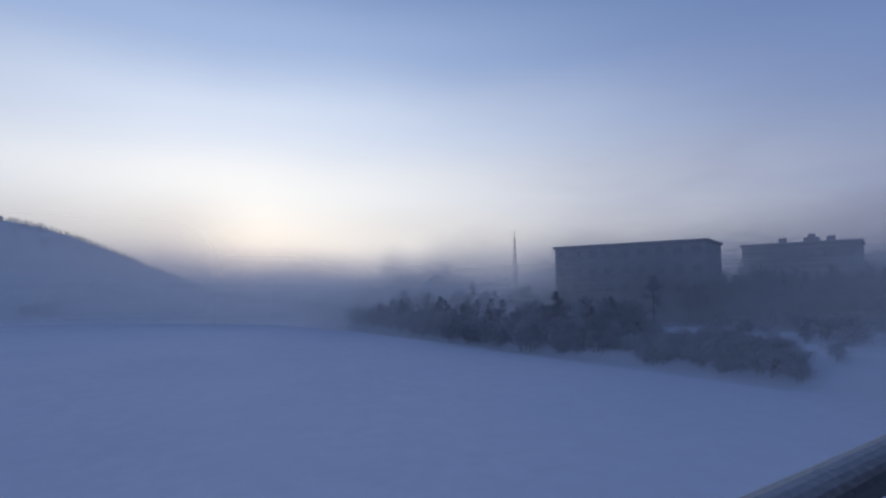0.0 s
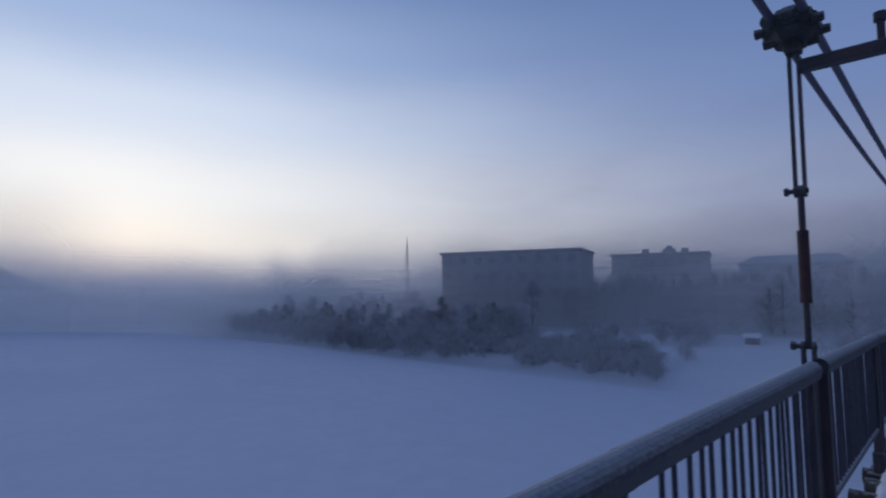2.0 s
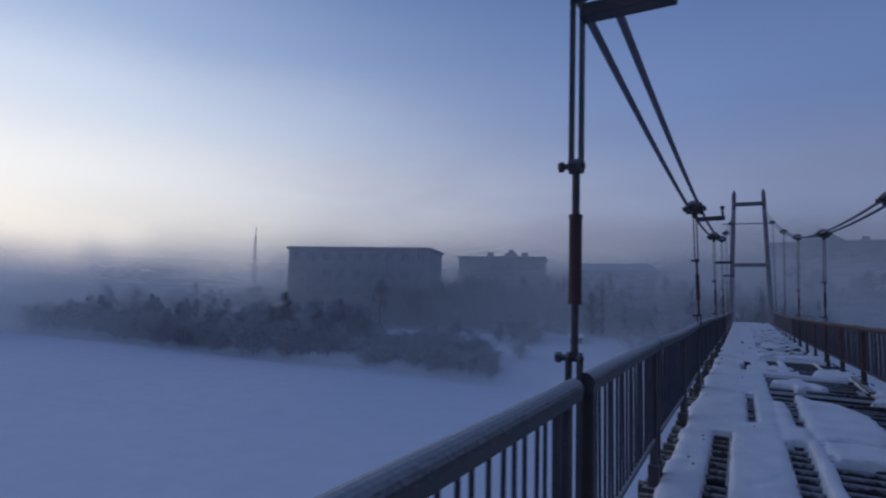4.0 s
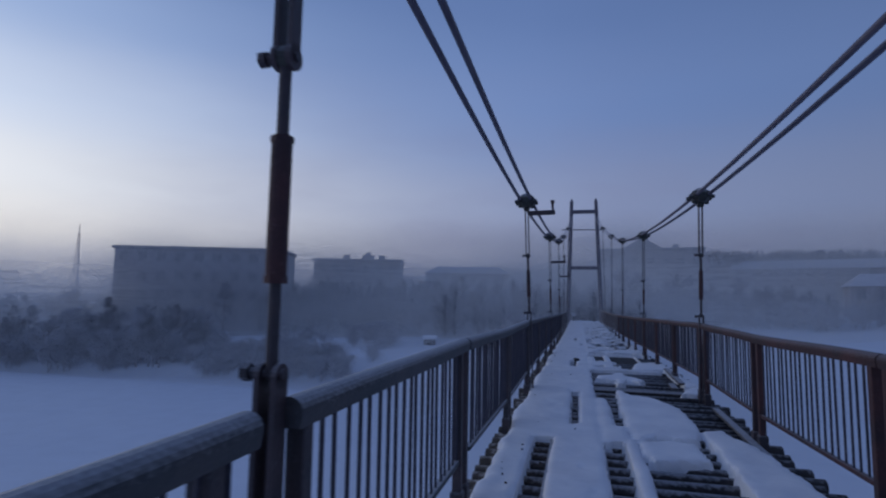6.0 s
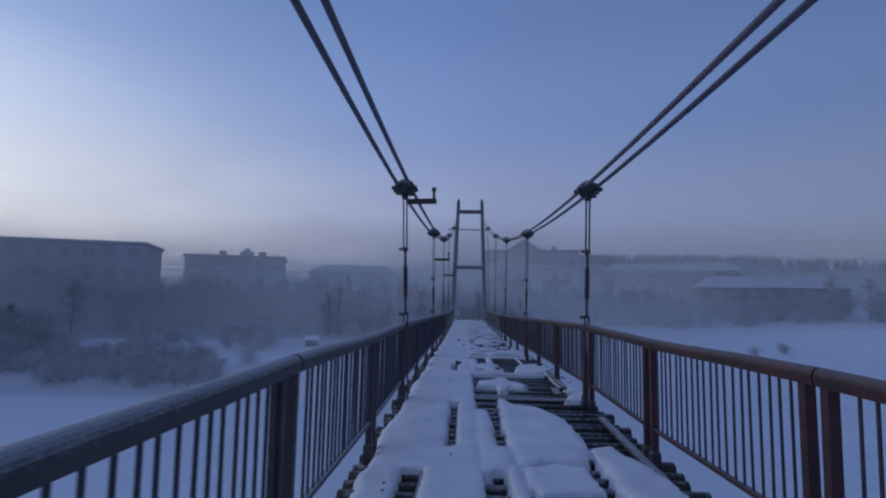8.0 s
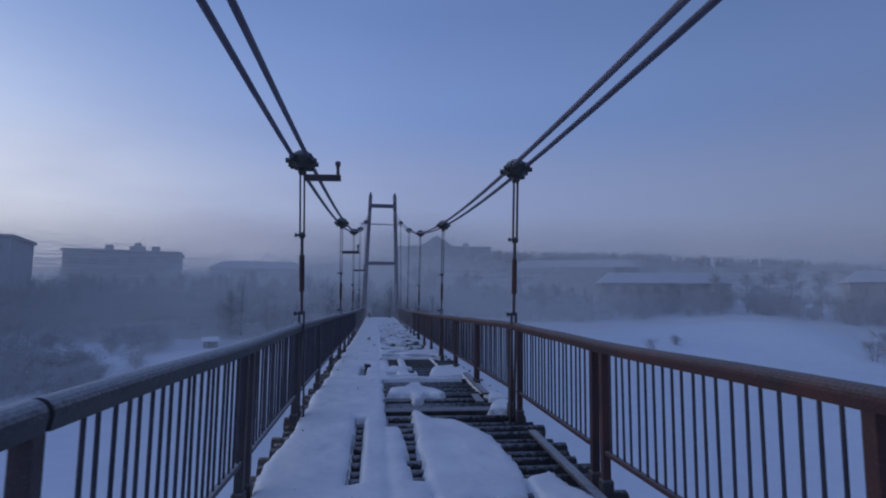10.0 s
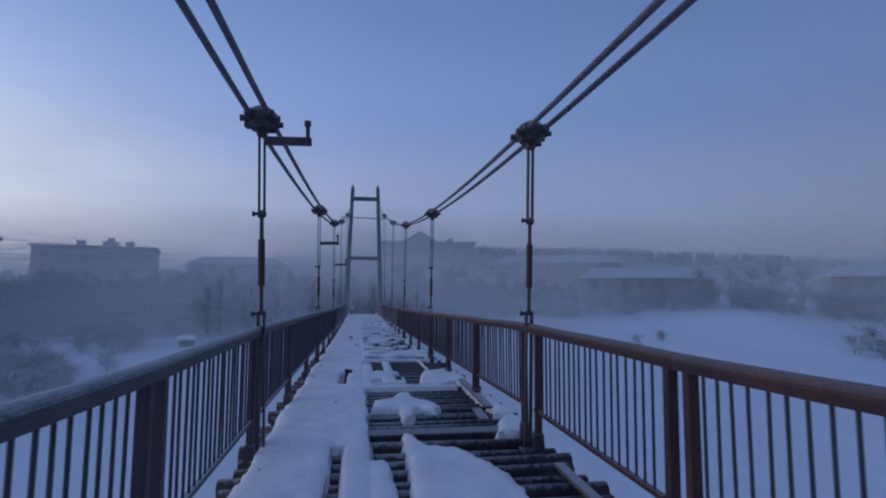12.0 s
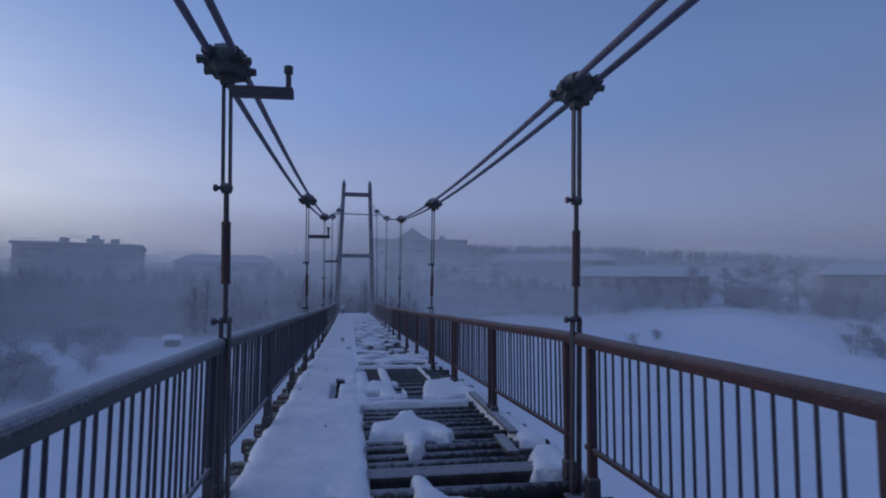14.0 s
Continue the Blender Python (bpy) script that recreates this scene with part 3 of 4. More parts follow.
def chips():
    """Splinters, bark and crumbs of dirty snow scattered over the trodden half and along its edge."""
    r = random.Random(21)
    verts, faces = [], []
    for k in range(34):
        y = r.uniform(5.0, 19.0)
        x = -1.16 + 0.08 * abs(r.gauss(0, 1)) if k % 3 else r.uniform(-1.1, -0.3)
        z = deck_z(y) + 0.018
        a, ln, w = r.uniform(0, math.tau), r.uniform(0.008, 0.024), r.uniform(0.004, 0.010)
        u, v = Vector((math.cos(a), math.sin(a), 0)) * ln, Vector((-math.sin(a), math.cos(a), 0)) * w
        n, c = len(verts), Vector((x, y, z))
        lift = Vector((0, 0, r.uniform(0.004, 0.014)))
        base = Vector((0, 0, -0.03))
        verts += [tuple(p) for p in (c - u - v + base, c + u - v + base, c + u + v + base, c - u + v + base, c - u * 0.6 + lift, c + u * 0.5 + lift)]
        faces += [(n, n + 1, n + 5, n + 4), (n + 2, n + 3, n + 4, n + 5), (n + 1, n + 2, n + 5), (n + 3, n, n + 4), (n + 3, n + 2, n + 1, n)]
    me = bpy.data.meshes.new("wood_chips")
    me.from_pydata(verts, [], faces)
    me.materials.append(UNDER)
    return tagged(new("wood_chips", me), "small dark splinters scattered on the snow", "debris", kind="stuff")


chips()

# cross logs, uneven in length, thicker and wider apart where the deck is broken open
LOGS = [mesh_of("log", rodded((-1.42, 0, 0), (1.50, 0, 0), 0.072, 0.064, 10), LOG, True),
        mesh_of("log", rodded((-1.36, 0, 0), (1.56, 0, 0), 0.066, 0.074, 10), LOG, True),
        mesh_of("log", rodded((-1.44, 0, 0), (1.42, 0, 0), 0.070, 0.060, 9), LOG, True)]
BEAM = mesh_of("beam", boxed(-1.40, -0.10, -0.085, 1.18, 0.10, 0.095, 0.025), LOG)
rest = bmesh.new()
y, i = DECK_0, 0
while y < DECK_1:
    dx, dz, turn = 0.05 * math.sin(i * 4.1), 0.010 * math.sin(i * 2.9), 1.3 * math.sin(i * 1.3)
    z = deck_z(y) - 0.125 + dz
    wide = 9.65 < y < 10.9
    if 0.0 < y < 42.0:
        ob = part("log", BEAM if 10.45 < y < 10.75 else LOGS[i % 3], LOG, deck)
        ob.matrix_world = pose(dx, y, z, 0 if 10.45 < y < 10.75 else 40 * i, 0, turn) @ Matrix.Diagonal((1, 1.25, 1.25, 1) if wide else (1, 1, 1, 1))
    else:
        rod(rest, (-1.34, y, z), (1.34, y, z), 0.06, sides=6)
    y += 0.34 if wide else 0.235 + 0.025 * math.sin(i * 2.3)
    i += 1
tagged(part("log_rows", rest, LOG, deck), "dark cross logs", kind="stuff")

# ---------------------------------------------------------------- trees
def tree_meshes(seed, tall, spread, twigs, bushy=False):
    """Trunk with limbs, and a crown of many thin rime-covered twigs."""
    rnd = random.Random(seed)
    wood, crown = bmesh.new(), []
    tips = []
    stems = 6 if bushy else 1
    for s in range(stems):
        base = Vector((rnd.uniform(-0.4, 0.4), rnd.uniform(-0.4, 0.4), -0.2)) if bushy else Vector((0, 0, -0.3))
        top = Vector((rnd.uniform(-0.5, 0.5) * (spread if bushy else 0.4), rnd.uniform(-0.5, 0.5) * (spread if bushy else 0.4), tall * rnd.uniform(0.75, 0.95)))
        rod(wood, base, base.lerp(top, 0.55), 0.02 * tall * (0.5 if bushy else 1), 0.012 * tall * (0.5 if bushy else 1), 6)
        rod(wood, base.lerp(top, 0.55), top, 0.012 * tall * (0.5 if bushy else 1), 0.003 * tall, 5)
        for k in range(5 if bushy else 16):
            f = rnd.uniform(0.18 if bushy else 0.28, 0.97)
            a = base.lerp(top, f)
            ang = rnd.uniform(0, math.tau)
            reach = spread * rnd.uniform(0.5, 1.0) * (0.35 + 1.1 * math.sin(math.pi * min(1, 0.12 + f * 0.85)))* 0.62
            b = a + Vector((math.cos(ang) * reach, math.sin(ang) * reach, reach * rnd.uniform(0.3, 0.9)))
            rod(wood, a, b, 0.006 * tall, 0.002 * tall, 4)
            tips += [(a.lerp(b, rnd.uniform(0.3, 1.05)), (b - a).normalized()) for _ in range(6)]
        tips.append((top, Vector((0, 0, 1))))
    verts, faces = [], []
    for _ in range(twigs):
        p, d = rnd.choice(tips)
        p = p + Vector([rnd.gauss(0, 0.11 * spread) for _ in range(3)])
        d = (d + Vector([rnd.gauss(0, 0.7) for _ in range(3)]) + Vector((0, 0, 0.3))).normalized()
        side = d.cross(Vector([rnd.gauss(0, 1) for _ in range(3)])).normalized() * rnd.uniform(0.018, 0.045)
        ln = rnd.uniform(0.25, 0.7) * (0.6 if bushy else 1.0)
        n = len(verts)
        verts += [p - side, p + side, p + d * ln + side * 0.5, p + d * ln - side * 0.5]
        faces.append((n, n + 1, n + 2, n + 3))
    me = bpy.data.meshes.new("crown")
    me.from_pydata([tuple(v) for v in verts], [], faces)
    return mesh_of("trunk", wood, BARK, True), me


def tree(name, seed, tall, spread, twigs, mat, label, bushy=False):
    trunk, crown = tree_meshes(seed, tall, spread, twigs, bushy)
    crown.materials.append(mat)
    root = thing(name, label, "bush" if bushy else "tree", "trees and bushes on the bank")
    part("trunk", trunk, BARK, root)
    part("crown", crown, mat, root)
    return root


# crowns are paler than rime alone, fog haze is in their colour
TREES = [tree("tree", 11, 8.5, 3.0, 1500, HAZED_RIME, "bare deciduous tree white with rime and painted haze on the bank"),
         tree("tree", 12, 7.0, 3.2, 1500, HAZED_TWIG, "bare dark deciduous tree dusted with rime"),
         tree("tree", 13, 9.5, 2.6, 1500, HAZED_TWIG, "tall bare deciduous tree with rime in its crown"),
         tree("tree", 14, 6.0, 2.8, 1300, HAZED_RIME, "low rime-covered, haze-paled bare tree on the bank"),
         tree("bush", 15, 3.0, 2.0, 900, HAZED_RIME, "rime-covered, haze-paled bush in the snow", True),
         tree("bush", 16, 2.4, 2.2, 900, HAZED_BRUSH, "dark bush dusted with rime in the snow", True)]
used = [False] * len(TREES)


def plant(kind, x, y, size, turn):
    m = pose(x, y, land_z(x, y) - 0.05, 0, 0, turn) @ Matrix.Diagonal((size, size, size, 1))
    if used[kind]:
        ob = copy_thing(TREES[kind], pose(x, y, land_z(x, y) - 0.05, 0, 0, turn))
        ob.scale = (size, size, size * (0.9 + 0.2 * ((x * 7.3) % 1)))
    else:
        TREES[kind].matrix_world = m
        used[kind] = True


rnd = random.Random(5)
# the wooded spit and the dense belt behind the open slope
for _ in range(230):
    x = rnd.uniform(-126, -30)
    y = shore(x) + 1.0 + 22 * rnd.random() ** 1.6
    open_slope = -44 < x < -6 and y < 70
    if not open_slope:
        plant(rnd.choice((0, 1, 3, 2, 3, 1)), x, y, rnd.uniform(0.75, 1.15) * (0.58 if x < -70 else 0.72), rnd.uniform(0, 360))
# scattered bushes along the shore and on the slope, thicker towards the spit
for _ in range(120):
    x = rnd.uniform(-66, -24)
    plant(rnd.choice((4, 5, 5)), x, shore(x) + 0.3 + (9 if x < -42 else 4) * rnd.random(), rnd.uniform(0.55, 0.95), rnd.uniform(0, 360))
for _ in range(130):
    x = rnd.uniform(-42, -5)
    y = shore(x) + 0.2 + 15 * rnd.random()
    if noise.noise((x * 0.16, y * 0.25, 5.0)) > 0.0 and not (abs(x + 18) < 4.5 and y < 71):
        plant(rnd.choice((4, 5, 5, 4)), x, y, rnd.uniform(0.5, 1.0), rnd.uniform(0, 360))
for _ in range(110):
    x = rnd.uniform(-121, -50)
    plant(rnd.choice((4, 5, 5)), x, shore(x) + 0.3 + 2.5 * rnd.random(), rnd.uniform(0.8, 1.2), rnd.uniform(0, 360))
# tall bushes in front of the houses beyond the snowy field
ROW = ((12, 98), (30, 92), (52, 84), (65, 79), (80, 74), (98, 64))
for k in range(110):
    x = rnd.uniform(13, 97)
    y = lerp(ROW, x) + rnd.uniform(-6, 0.5)
    plant(rnd.choice((4, 5, 5)), x, y, rnd.uniform(0.7, 1.25), rnd.uniform(0, 360))
for x, y, s in ((-252, -14, 2.2), (-255, -9, 2.4), (-251, -18, 1.8)):
    plant(5, x, y, s, x)
# the other side of the bridge: clumps by the ice, trees among the houses
for x, y, s in ((57, 60, 0.8), (60, 59, 1.0), (62, 58, 0.9), (64, 58, 1.1), (66, 57, 1.2), (69, 56, 1.3), (33, 66, 0.5), (38, 69, 0.5), (72, 55, 1.3), (61, 62, 1.0)):
    plant(4 if x % 2 else 5, x, y, s, x * 31)
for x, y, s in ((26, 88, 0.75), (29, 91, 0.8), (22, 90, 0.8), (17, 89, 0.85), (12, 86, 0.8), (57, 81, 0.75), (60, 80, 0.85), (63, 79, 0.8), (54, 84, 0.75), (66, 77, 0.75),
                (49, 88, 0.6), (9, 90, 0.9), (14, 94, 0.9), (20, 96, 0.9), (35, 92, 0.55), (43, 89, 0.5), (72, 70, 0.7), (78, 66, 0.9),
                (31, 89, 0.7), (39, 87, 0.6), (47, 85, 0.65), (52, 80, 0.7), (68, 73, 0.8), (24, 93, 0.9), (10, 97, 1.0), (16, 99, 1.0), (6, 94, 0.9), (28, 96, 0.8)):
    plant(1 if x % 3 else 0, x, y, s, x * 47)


def far_wood(name, label, count, place, mat, seed, twigs=26, blade=0.022, girth=0.24):
    """A distant wood as one sheet of many upright rime-covered trees, each a fan of twigs round a stem."""
    r = random.Random(seed)
    verts, faces = [], []
    for _ in range(count):
        x, y, tall = place(r)
        z = land_z(x, y) - 0.3
        for k in range(twigs):
            f = r.random()
            a = r.uniform(0, math.tau)
            wide = tall * girth * math.sin(math.pi * (0.15 + 0.8 * f)) * r.uniform(0.3, 1.0)
            p = Vector((x, y, z + tall * (0.1 + 0.8 * f)))
            d = Vector((math.cos(a) * wide, math.sin(a) * wide, tall * r.uniform(0.06, 0.2)))
            s = Vector((-math.sin(a), math.cos(a), 0.3)) * tall * blade
            n = len(verts)
            verts += [tuple(p - s), tuple(p + s), tuple(p + d + s * 0.6), tuple(p + d - s * 0.6)]
            faces.append((n, n + 1, n + 2, n + 3))
    me = bpy.data.meshes.new(name)
    me.from_pydata(verts, [], faces)
    me.materials.append(mat)
    return tagged(new(name, me), label, "woods", kind="stuff")


def right_hill(r):
    x = r.uniform(-6, 260)
    return x, r.uniform(108, 225) - 0.25 * max(0, x - 60), r.uniform(3.8, 5.2)


def left_hill(r):
    x = r.uniform(-80, 40)
    return x, r.uniform(108, 170), r.uniform(4, 8)


def river_hill(r):
    return r.uniform(-370, -310), r.uniform(-160, 90), r.uniform(1.6, 2.8)


def bank_belt(r):
    x = r.uniform(-48, 9)
    return x, r.uniform(72, 92), r.uniform(4.2, 7.0)


def field_belt(r):
    x = r.uniform(6, 36)
    return x, r.uniform(90, 104) - 0.1 * x, r.uniform(3.2, 5.2)


# belts and left woods wear the twig colours that include haze
far_wood("bank_wood", "dense belt of bare frosted, haze-paled trees above the snowy bank", 330, bank_belt, HAZED_TWIG, 8, 170, 0.006, 0.5)
far_wood("bank_wood", "bare frosted, haze-paled trees beyond the snowy field", 120, field_belt, HAZED_TWIG, 9, 170, 0.006, 0.5)
far_wood("far_wood", "distant rime-covered woods on the rising ground", 6500, right_hill, WOODS, 3, 40, 0.013, 0.42)
far_wood("far_wood", "distant rime-covered, haze-paled woods behind the houses", 800, left_hill, HAZED_RIME, 4)
far_wood("far_wood", "dark woods on the hill beyond the river", 3600, river_hill, WOODS, 6)


# ---------------------------------------------------------------- houses
def house(name, label, x0, y0, x1, y1, depth, z0, height, floors, cols, wall_mat, gable=0.0, group="houses on the far bank", bay=None, turret=None):
    """A block whose front runs from (x0, y0) to (x1, y1), seen from the river, with windows storey by storey."""
    a, b = Vector((x0, y0, 0)), Vector((x1, y1, 0))
    length = (b - a).length
    root = thing(name, label, "building", group, at=pose(x0, y0, z0, 0, 0, math.degrees(math.atan2(y1 - y0, x1 - x0))))
    part("wall", boxed(0, 0, -3, length, depth, height), wall_mat, root)
    if gable:
        bm = bmesh.new()
        v = [bm.verts.new(c) for c in ((-0.4, -0.5, height), (length + 0.4, -0.5, height), (length + 0.4, depth + 0.5, height), (-0.4, depth + 0.5, height),
                                       (1.8, depth / 2, height + gable), (length - 1.8, depth / 2, height + gable))]
        for f in ((0, 1, 5, 4), (1, 2, 5), (2, 3, 4, 5), (3, 0, 4), (3, 2, 1, 0)):
            bm.faces.new([v[i] for i in f])
        roof = part("roof", bm, ROOFING, root, "snowy hipped roof")
    else:
        roof = part("roof", boxed(-0.3, -0.35, height + 0.003, length + 0.3, depth + 0.3, height + 0.45, 0.08), ROOFING, root, "flat snowy roof")
        for f in (() if cols == 9 else (0.3, 0.72)):
            part("roof_vent", boxed(length * f, depth * 0.4, height + 0.4, length * f + 1.2, depth * 0.4 + 1.2, height + 1.5), wall_mat, roof)
    if bay is not None:
        bm = bmesh.new()
        v = [bm.verts.new(c) for c in ((bay - 3.4, -0.6, height + 0.46), (bay + 3.4, -0.6, height + 0.46), (bay, -0.6, height + 2.7),
                                       (bay - 3.4, depth * 0.6, height + 0.46), (bay + 3.4, depth * 0.6, height + 0.46), (bay, depth * 0.6, height + 2.7))]
        for f in ((0, 1, 2), (5, 4, 3), (0, 2, 5, 3), (1, 4, 5, 2), (0, 3, 4, 1)):
            bm.faces.new([v[i] for i in f])
        part("pediment", bm, ROOFING, roof)
    if turret is not None:
        part("turret", box(boxed(turret - 1.1, 2, height + 0.4, turret + 1.1, 4.2, height + 1.3), turret - 0.5, 2.6, height + 1.29, turret + 0.5, 3.6, height + 1.9), wall_mat, roof)
    storey = height / floors
    wide = length / cols
    fr = mesh_of("frame", box(box(box(box(boxed(-0.75, -0.04, 0, -0.67, 0.03, 1.5), 0.67, -0.04, 0, 0.75, 0.03, 1.5), -0.669, -0.04, 0, 0.669, 0.03, 0.08), -0.669, -0.04, 1.42, 0.669, 0.03, 1.5), -0.04, -0.03, 0.081, 0.04, 0.03, 1.419), FRAME)
    pane = mesh_of("pane", boxed(-0.668, -0.005, 0.079, 0.668, 0.02, 1.421), GLASS)
    for s in range(floors):
        for c in range(cols):
            w = part("window", fr, FRAME, root)
            w.location = ((c + 0.5) * wide, -0.03, s * storey + storey * 0.32)
            part("pane", pane, GLASS, w)
    side_cols = max(1, int(depth / 4))
    for s in range(floors):
        for c in range(side_cols):
            w = part("window", fr, FRAME, root)
            w.matrix_local = pose(length + 0.03, (c + 0.5) * depth / side_cols, s * storey + storey * 0.32, 0, 0, 90)
            part("pane", pane, GLASS, w)
    part("plinth", boxed(-0.1, -0.1, -3, length + 0.1, depth + 0.1, 0.15), CONCRETE, root)
    if not gable:
        for s in range(1, floors):
            part("floor_band", boxed(-0.03, -0.03, s * storey - 0.12, length + 0.03, 0.0, s * storey + 0.08), CONCRETE, root)
    return root


house("apartment_block", "long grey concrete apartment block with a flat snowy roof", -67.2, 66.3, -44.3, 74.1, 11, -3.2, 11.2, 4, 9, CONCRETE)
house("apartment_block", "pale flat-roofed block half hidden behind bare trees", -49.5, 94.5, -33.5, 99.0, 10, -1.5, 9.6, 3, 6, PLASTER, turret=10.0)
house("town_house", "large pale house with a central gable behind the pylon", 4.0, 117, 23.4, 115, 10, -1.0, 12.6, 3, 7, PLASTER, bay=8.2)
house("town_house", "long low pale two-storey house with a snowy hipped roof", 38.0, 92.0, 58.0, 86.0, 9, -1.6, 5.6, 2, 8, PLASTER, gable=2.0)
house("town_house", "pale two-storey house with a snowy hipped roof", 73.0, 79.0, 89.0, 68.0, 9, -1.4, 5.6, 2, 6, PLASTER, gable=2.0)
house("town_house", "long pale house higher up the slope, snow on the roof", 27.0, 111.0, 50.0, 102.0, 9, 1.6, 5.8, 2, 9, PLASTER, gable=1.8)
house("town_house", "low pale house among trees behind the bank", -30.0, 104.0, -14.0, 106.0, 9, 0.0, 6.2, 2, 6, PLASTER, gable=1.6)


def hut(x, y):
    root = thing("hut", "small grey wooden hut with thick snow on its roof", "hut", at=pose(x, y, land_z(x, y) - 0.1, 0, 0, 12) @ Matrix.Scale(0.72, 4))
    part("wall", boxed(-1.0, -0.9, -0.5, 1.0, 0.9, 1.0), BOARD, root, "grey timber walls")
    bm = boxed(-1.35, -1.25, 1.003, 1.35, 1.25, 1.72, 0.30)
    part("roof", bm, SNOW, root, "thick cap of snow on the roof")
    part("door", boxed(-0.35, -0.94, -0.3, 0.35, -0.9, 0.95), UNDER, root)
    return root


hut(-19.1, 68.6)


def radio_mast(x, y, z):
    root = thing("radio_mast", "slender far lattice mast rising out of the fog", "mast", at=pose(x, y, 0))
    for k in range(3):
        a = k * math.tau / 3
        part("leg", rodded((3.2 * math.cos(a), 3.2 * math.sin(a), -10), (0.7 * math.cos(a), 0.7 * math.sin(a), z - 8), 0.5, 0.35, 5), MAST, root)
    for h in range(0, 8):
        f = h / 8
        w = 3.2 + (0.7 - 3.2) * f
        part("brace", rodded((w, 0, -10 + (z + 2) * f), (-w * 0.5, w * 0.866, -10 + (z + 2) * f + 3), 0.2, sides=4), MAST, root)
    part("tip", rodded((0, 0, z - 9), (0, 0, z + 2), 0.45, 0.2, 5), MAST, root)
    return root


radio_mast(-474, 421, 66)


# ---------------------------------------------------------------- fog lying on the river
def fog_material(name, white):
    m = bpy.data.materials.new(name)
    m.use_nodes = True
    n, l = m.node_tree.nodes, m.node_tree.links
    n.remove(n["Principled BSDF"])
    dens = n.new("ShaderNodeAttribute")
    dens.attribute_name = "veil"
    tc, tex = n.new("ShaderNodeTexCoord"), n.new("ShaderNodeTexNoise")
    l.new(tc.outputs["Object"], tex.inputs["Vector"])
    tex.inputs["Scale"].default_value, tex.inputs["Detail"].default_value = 0.02, 3.0
    uneven = n.new("ShaderNodeMapRange")
    uneven.inputs[3].default_value, uneven.inputs[4].default_value = 0.88, 1.12
    l.new(tex.outputs[0], uneven.inputs[0])
    thick = n.new("ShaderNodeMath")
    thick.operation, thick.use_clamp = "MULTIPLY", True
    l.new(dens.outputs["Fac"], thick.inputs[0])
    l.new(uneven.outputs[0], thick.inputs[1])
    front, back, lit = n.new("ShaderNodeBsdfDiffuse"), n.new("ShaderNodeBsdfTranslucent"), n.new("ShaderNodeMixShader")
    front.inputs[0].default_value = back.inputs[0].default_value = (white, white, white, 1)
    lit.inputs[0].default_value = 0.5
    l.new(front.outputs[0], lit.inputs[1])
    l.new(back.outputs[0], lit.inputs[2])
    clear, mix = n.new("ShaderNodeBsdfTransparent"), n.new("ShaderNodeMixShader")
    l.new(thick.outputs[0], mix.inputs[0])
    l.new(clear.outputs[0], mix.inputs[1])
    l.new(lit.outputs[0], mix.inputs[2])
    l.new(mix.outputs[0], n["Material Output"].inputs[0])
    return m


RIVER_FOG = fog_material("river_fog", 0.9)


def wisp_material():
    m = bpy.data.materials.new("frost_fog")
    m.use_nodes = True
    n, l = m.node_tree.nodes, m.node_tree.links
    n.remove(n["Principled BSDF"])
    front, back, lit = n.new("ShaderNodeBsdfDiffuse"), n.new("ShaderNodeBsdfTranslucent"), n.new("ShaderNodeMixShader")
    front.inputs[0].default_value = back.inputs[0].default_value = (0.84, 0.83, 0.81, 1)
    lit.inputs[0].default_value = 0.5
    l.new(front.outputs[0], lit.inputs[1])
    l.new(back.outputs[0], lit.inputs[2])
    l.new(lit.outputs[0], n["Material Output"].inputs[0])
    return m


FROST_FOG = wisp_material()


def veil(line, low, high, density, pitch, fade, seed, cols=44):
    """Frosty fog along a line on the plan: many hair-thin drifting wisps with gaps, thinner upwards and towards the ends."""
    r = random.Random(seed)
    verts, faces = [], []
    seg = [0.0]
    for (ax, ay), (bx, by) in zip(line, line[1:]):
        seg.append(seg[-1] + math.hypot(bx - ax, by - ay))
    lx, ly = list(zip(seg, [p[0] for p in line])), list(zip(seg, [p[1] for p in line]))
    plan = []
    for i in range(cols + 1):
        s = seg[-1] * i / cols
        plan.append((lerp(lx, s), lerp(ly, s), smooth(0, fade, s) * smooth(seg[-1], seg[-1] - fade, s)))
    z = low
    while z < high:
        gap = pitch * r.uniform(0.7, 1.3)
        f = (z - low) / (high - low)
        row = []
        for x, y, ends in plan:
            drift = (1.0 + 0.6 * noise.noise((x * 0.03, z * 0.16, seed))) * (1 - 0.42 * smooth(4, 26, x))
            top = 0.14 * noise.noise((x * 0.05, seed, 3.0))
            t = gap * min(0.95, density * ends * drift * (1 - smooth(0.25 + top, 1.0 + top, f)))
            row.append((x, y, z, t))
        for (ax, ay, az, at), (bx, by, bz, bt) in zip(row, row[1:]):
            if at > 1e-5 or bt > 1e-5:
                n = len(verts)
                verts += [(ax, ay, az), (bx, by, bz), (bx, by, bz + bt), (ax, ay, az + at)]
                faces.append((n, n + 1, n + 2, n + 3))
        z += gap
    me = bpy.data.meshes.new("fog")
    me.from_pydata(verts, [], faces)
    me.materials.append(FROST_FOG)
    return tagged(new("fog", me), "thin frosty fog drifting along the bank", "fog", kind="stuff")


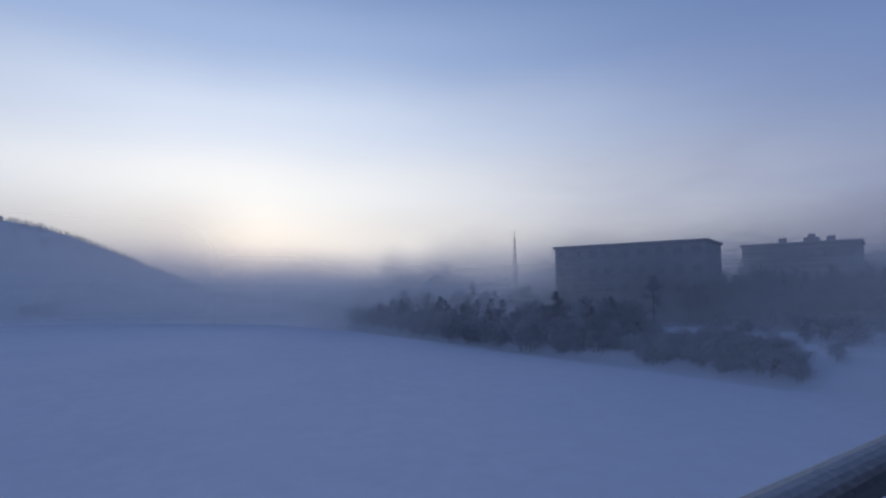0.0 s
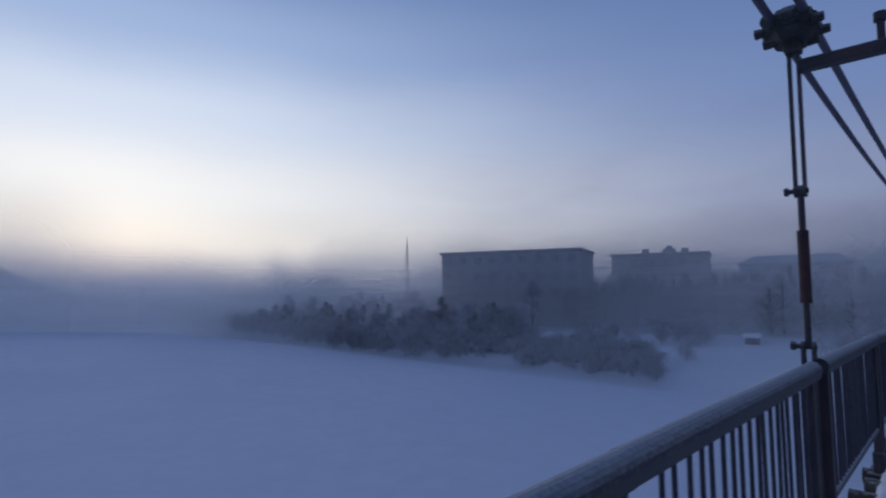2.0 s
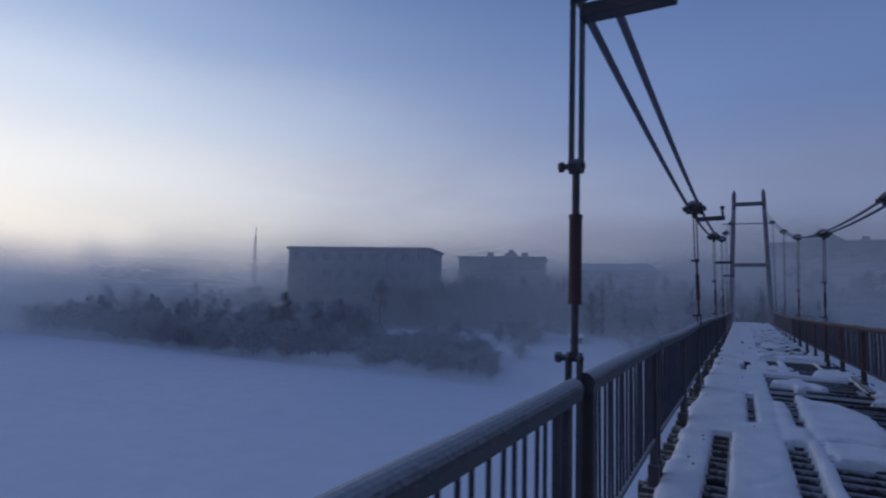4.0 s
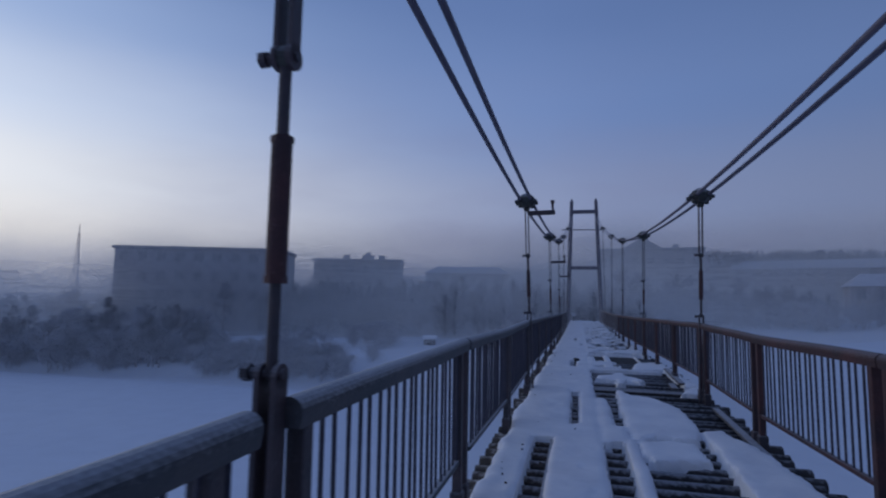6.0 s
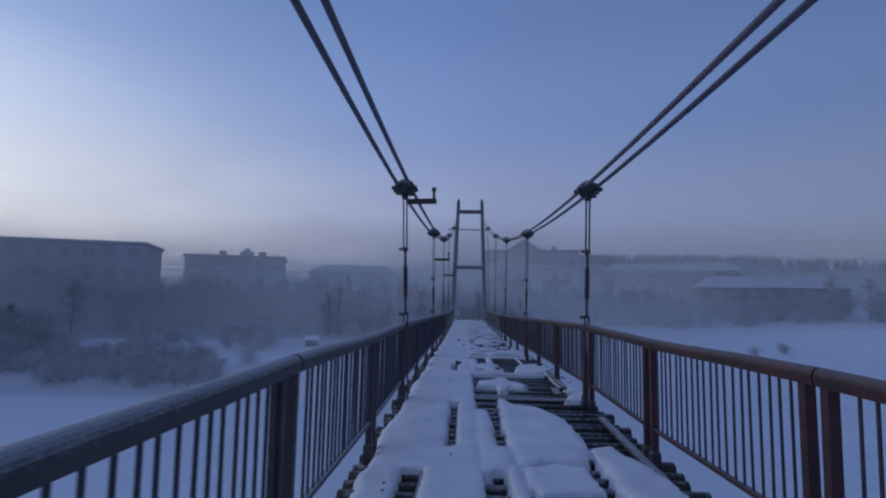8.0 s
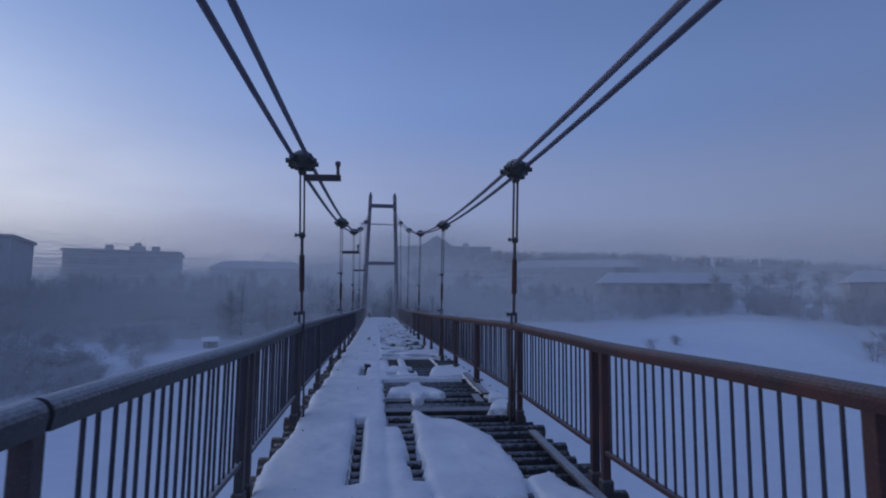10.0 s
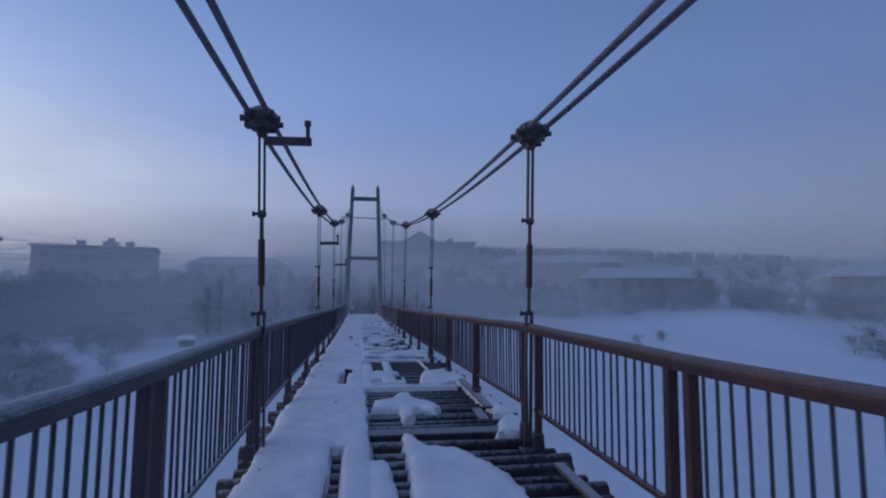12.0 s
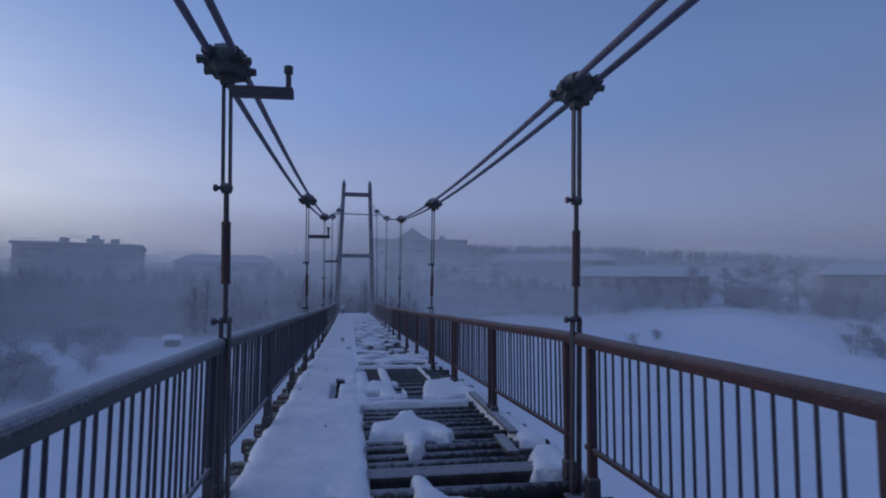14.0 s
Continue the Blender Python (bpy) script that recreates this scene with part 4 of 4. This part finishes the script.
def fog_bank(radius, low, high, density, yaw0, yaw1, fade):
    """A thin curved veil of fog; it thins out upwards and towards its ends."""
    verts, faces, dens = [], [], []
    cols, rows = 48, 14
    for i in range(cols + 1):
        yaw = yaw0 + (yaw1 - yaw0) * i / cols
        ends = smooth(yaw0, yaw0 + fade, yaw) * smooth(yaw1, yaw1 - fade, yaw)
        for j in range(rows + 1):
            f = j / rows
            verts.append((-radius * math.sin(radians(yaw)), radius * math.cos(radians(yaw)), low + (high - low) * f))
            dens.append(density * ends * (1 - smooth(0.15, 1.0, f)))
    for i in range(cols):
        for j in range(rows):
            a = i * (rows + 1) + j
            faces.append((a, a + 1, a + rows + 2, a + rows + 1))
    me = bpy.data.meshes.new("fog_bank")
    me.from_pydata(verts, [], faces)
    me.attributes.new("veil", "FLOAT", "POINT").data.foreach_set("value", dens)
    me.materials.append(RIVER_FOG)
    for p in me.polygons:
        p.use_smooth = True
    ob = tagged(new("fog_bank", me), "pale fog lying on the frozen river", "fog", "fog banks", kind="structure")
    return ob


for radius, high, density in ((165, 6, 0.18), (195, 10, 0.26), (230, 17, 0.42)):
    fog_bank(radius, RIVER - 0.5, high, density, 50, 128, 14)
fog_bank(250, RIVER - 0.5, 56, 0.62, 74, 130, 10)
fog_bank(258, RIVER - 0.5, 30, 0.80, 60, 128, 14)
fog_bank(420, RIVER - 1, 34, 0.8, -75, 135, 12)
veil([(-205, -30), (-180, 15), (-148, 42), (-115, 49.5), (-65, 50.5)], -8.5, 7.0, 0.7, 0.022, 45, 1)
veil([(-110, 51.5), (-50, 50.5), (-10, 50.8), (-4, 51)], -8.5, 5.0, 0.30, 0.022, 30, 8)
veil([(-150, 40), (-112, 60), (-75, 58.5), (-42, 65)], -7, 14.5, 0.5, 0.024, 28, 9)
veil([(4, 51), (12, 51.5), (30, 54), (50, 55), (80, 50), (110, 35)], -8.5, 4.5, 0.24, 0.022, 12, 2)
veil([(-150, 70), (-100, 63), (-72, 61.5), (-45, 70.5), (-20, 72), (20, 75), (40, 79), (58, 72), (75, 57), (95, 40)], -9, 14.5, 0.72, 0.025, 30, 3)
veil([(-120, 100), (-60, 92), (-20, 96), (2, 102), (26, 101), (50, 96), (90, 76), (130, 44)], -5, 16.5, 0.8, 0.03, 30, 4)
veil([(-30, 112), (4, 108), (30, 106.5), (60, 101), (100, 84), (150, 46), (190, 10)], -3, 18.5, 1.25, 0.034, 25, 7)
veil([(-14, 28.5), (14, 28.5)], -8.2, 8, 0.16, 0.011, 6, 5, 8)
veil([(-20, 43.5), (20, 43.5)], -8.2, 11, 0.20, 0.016, 8, 6, 8)
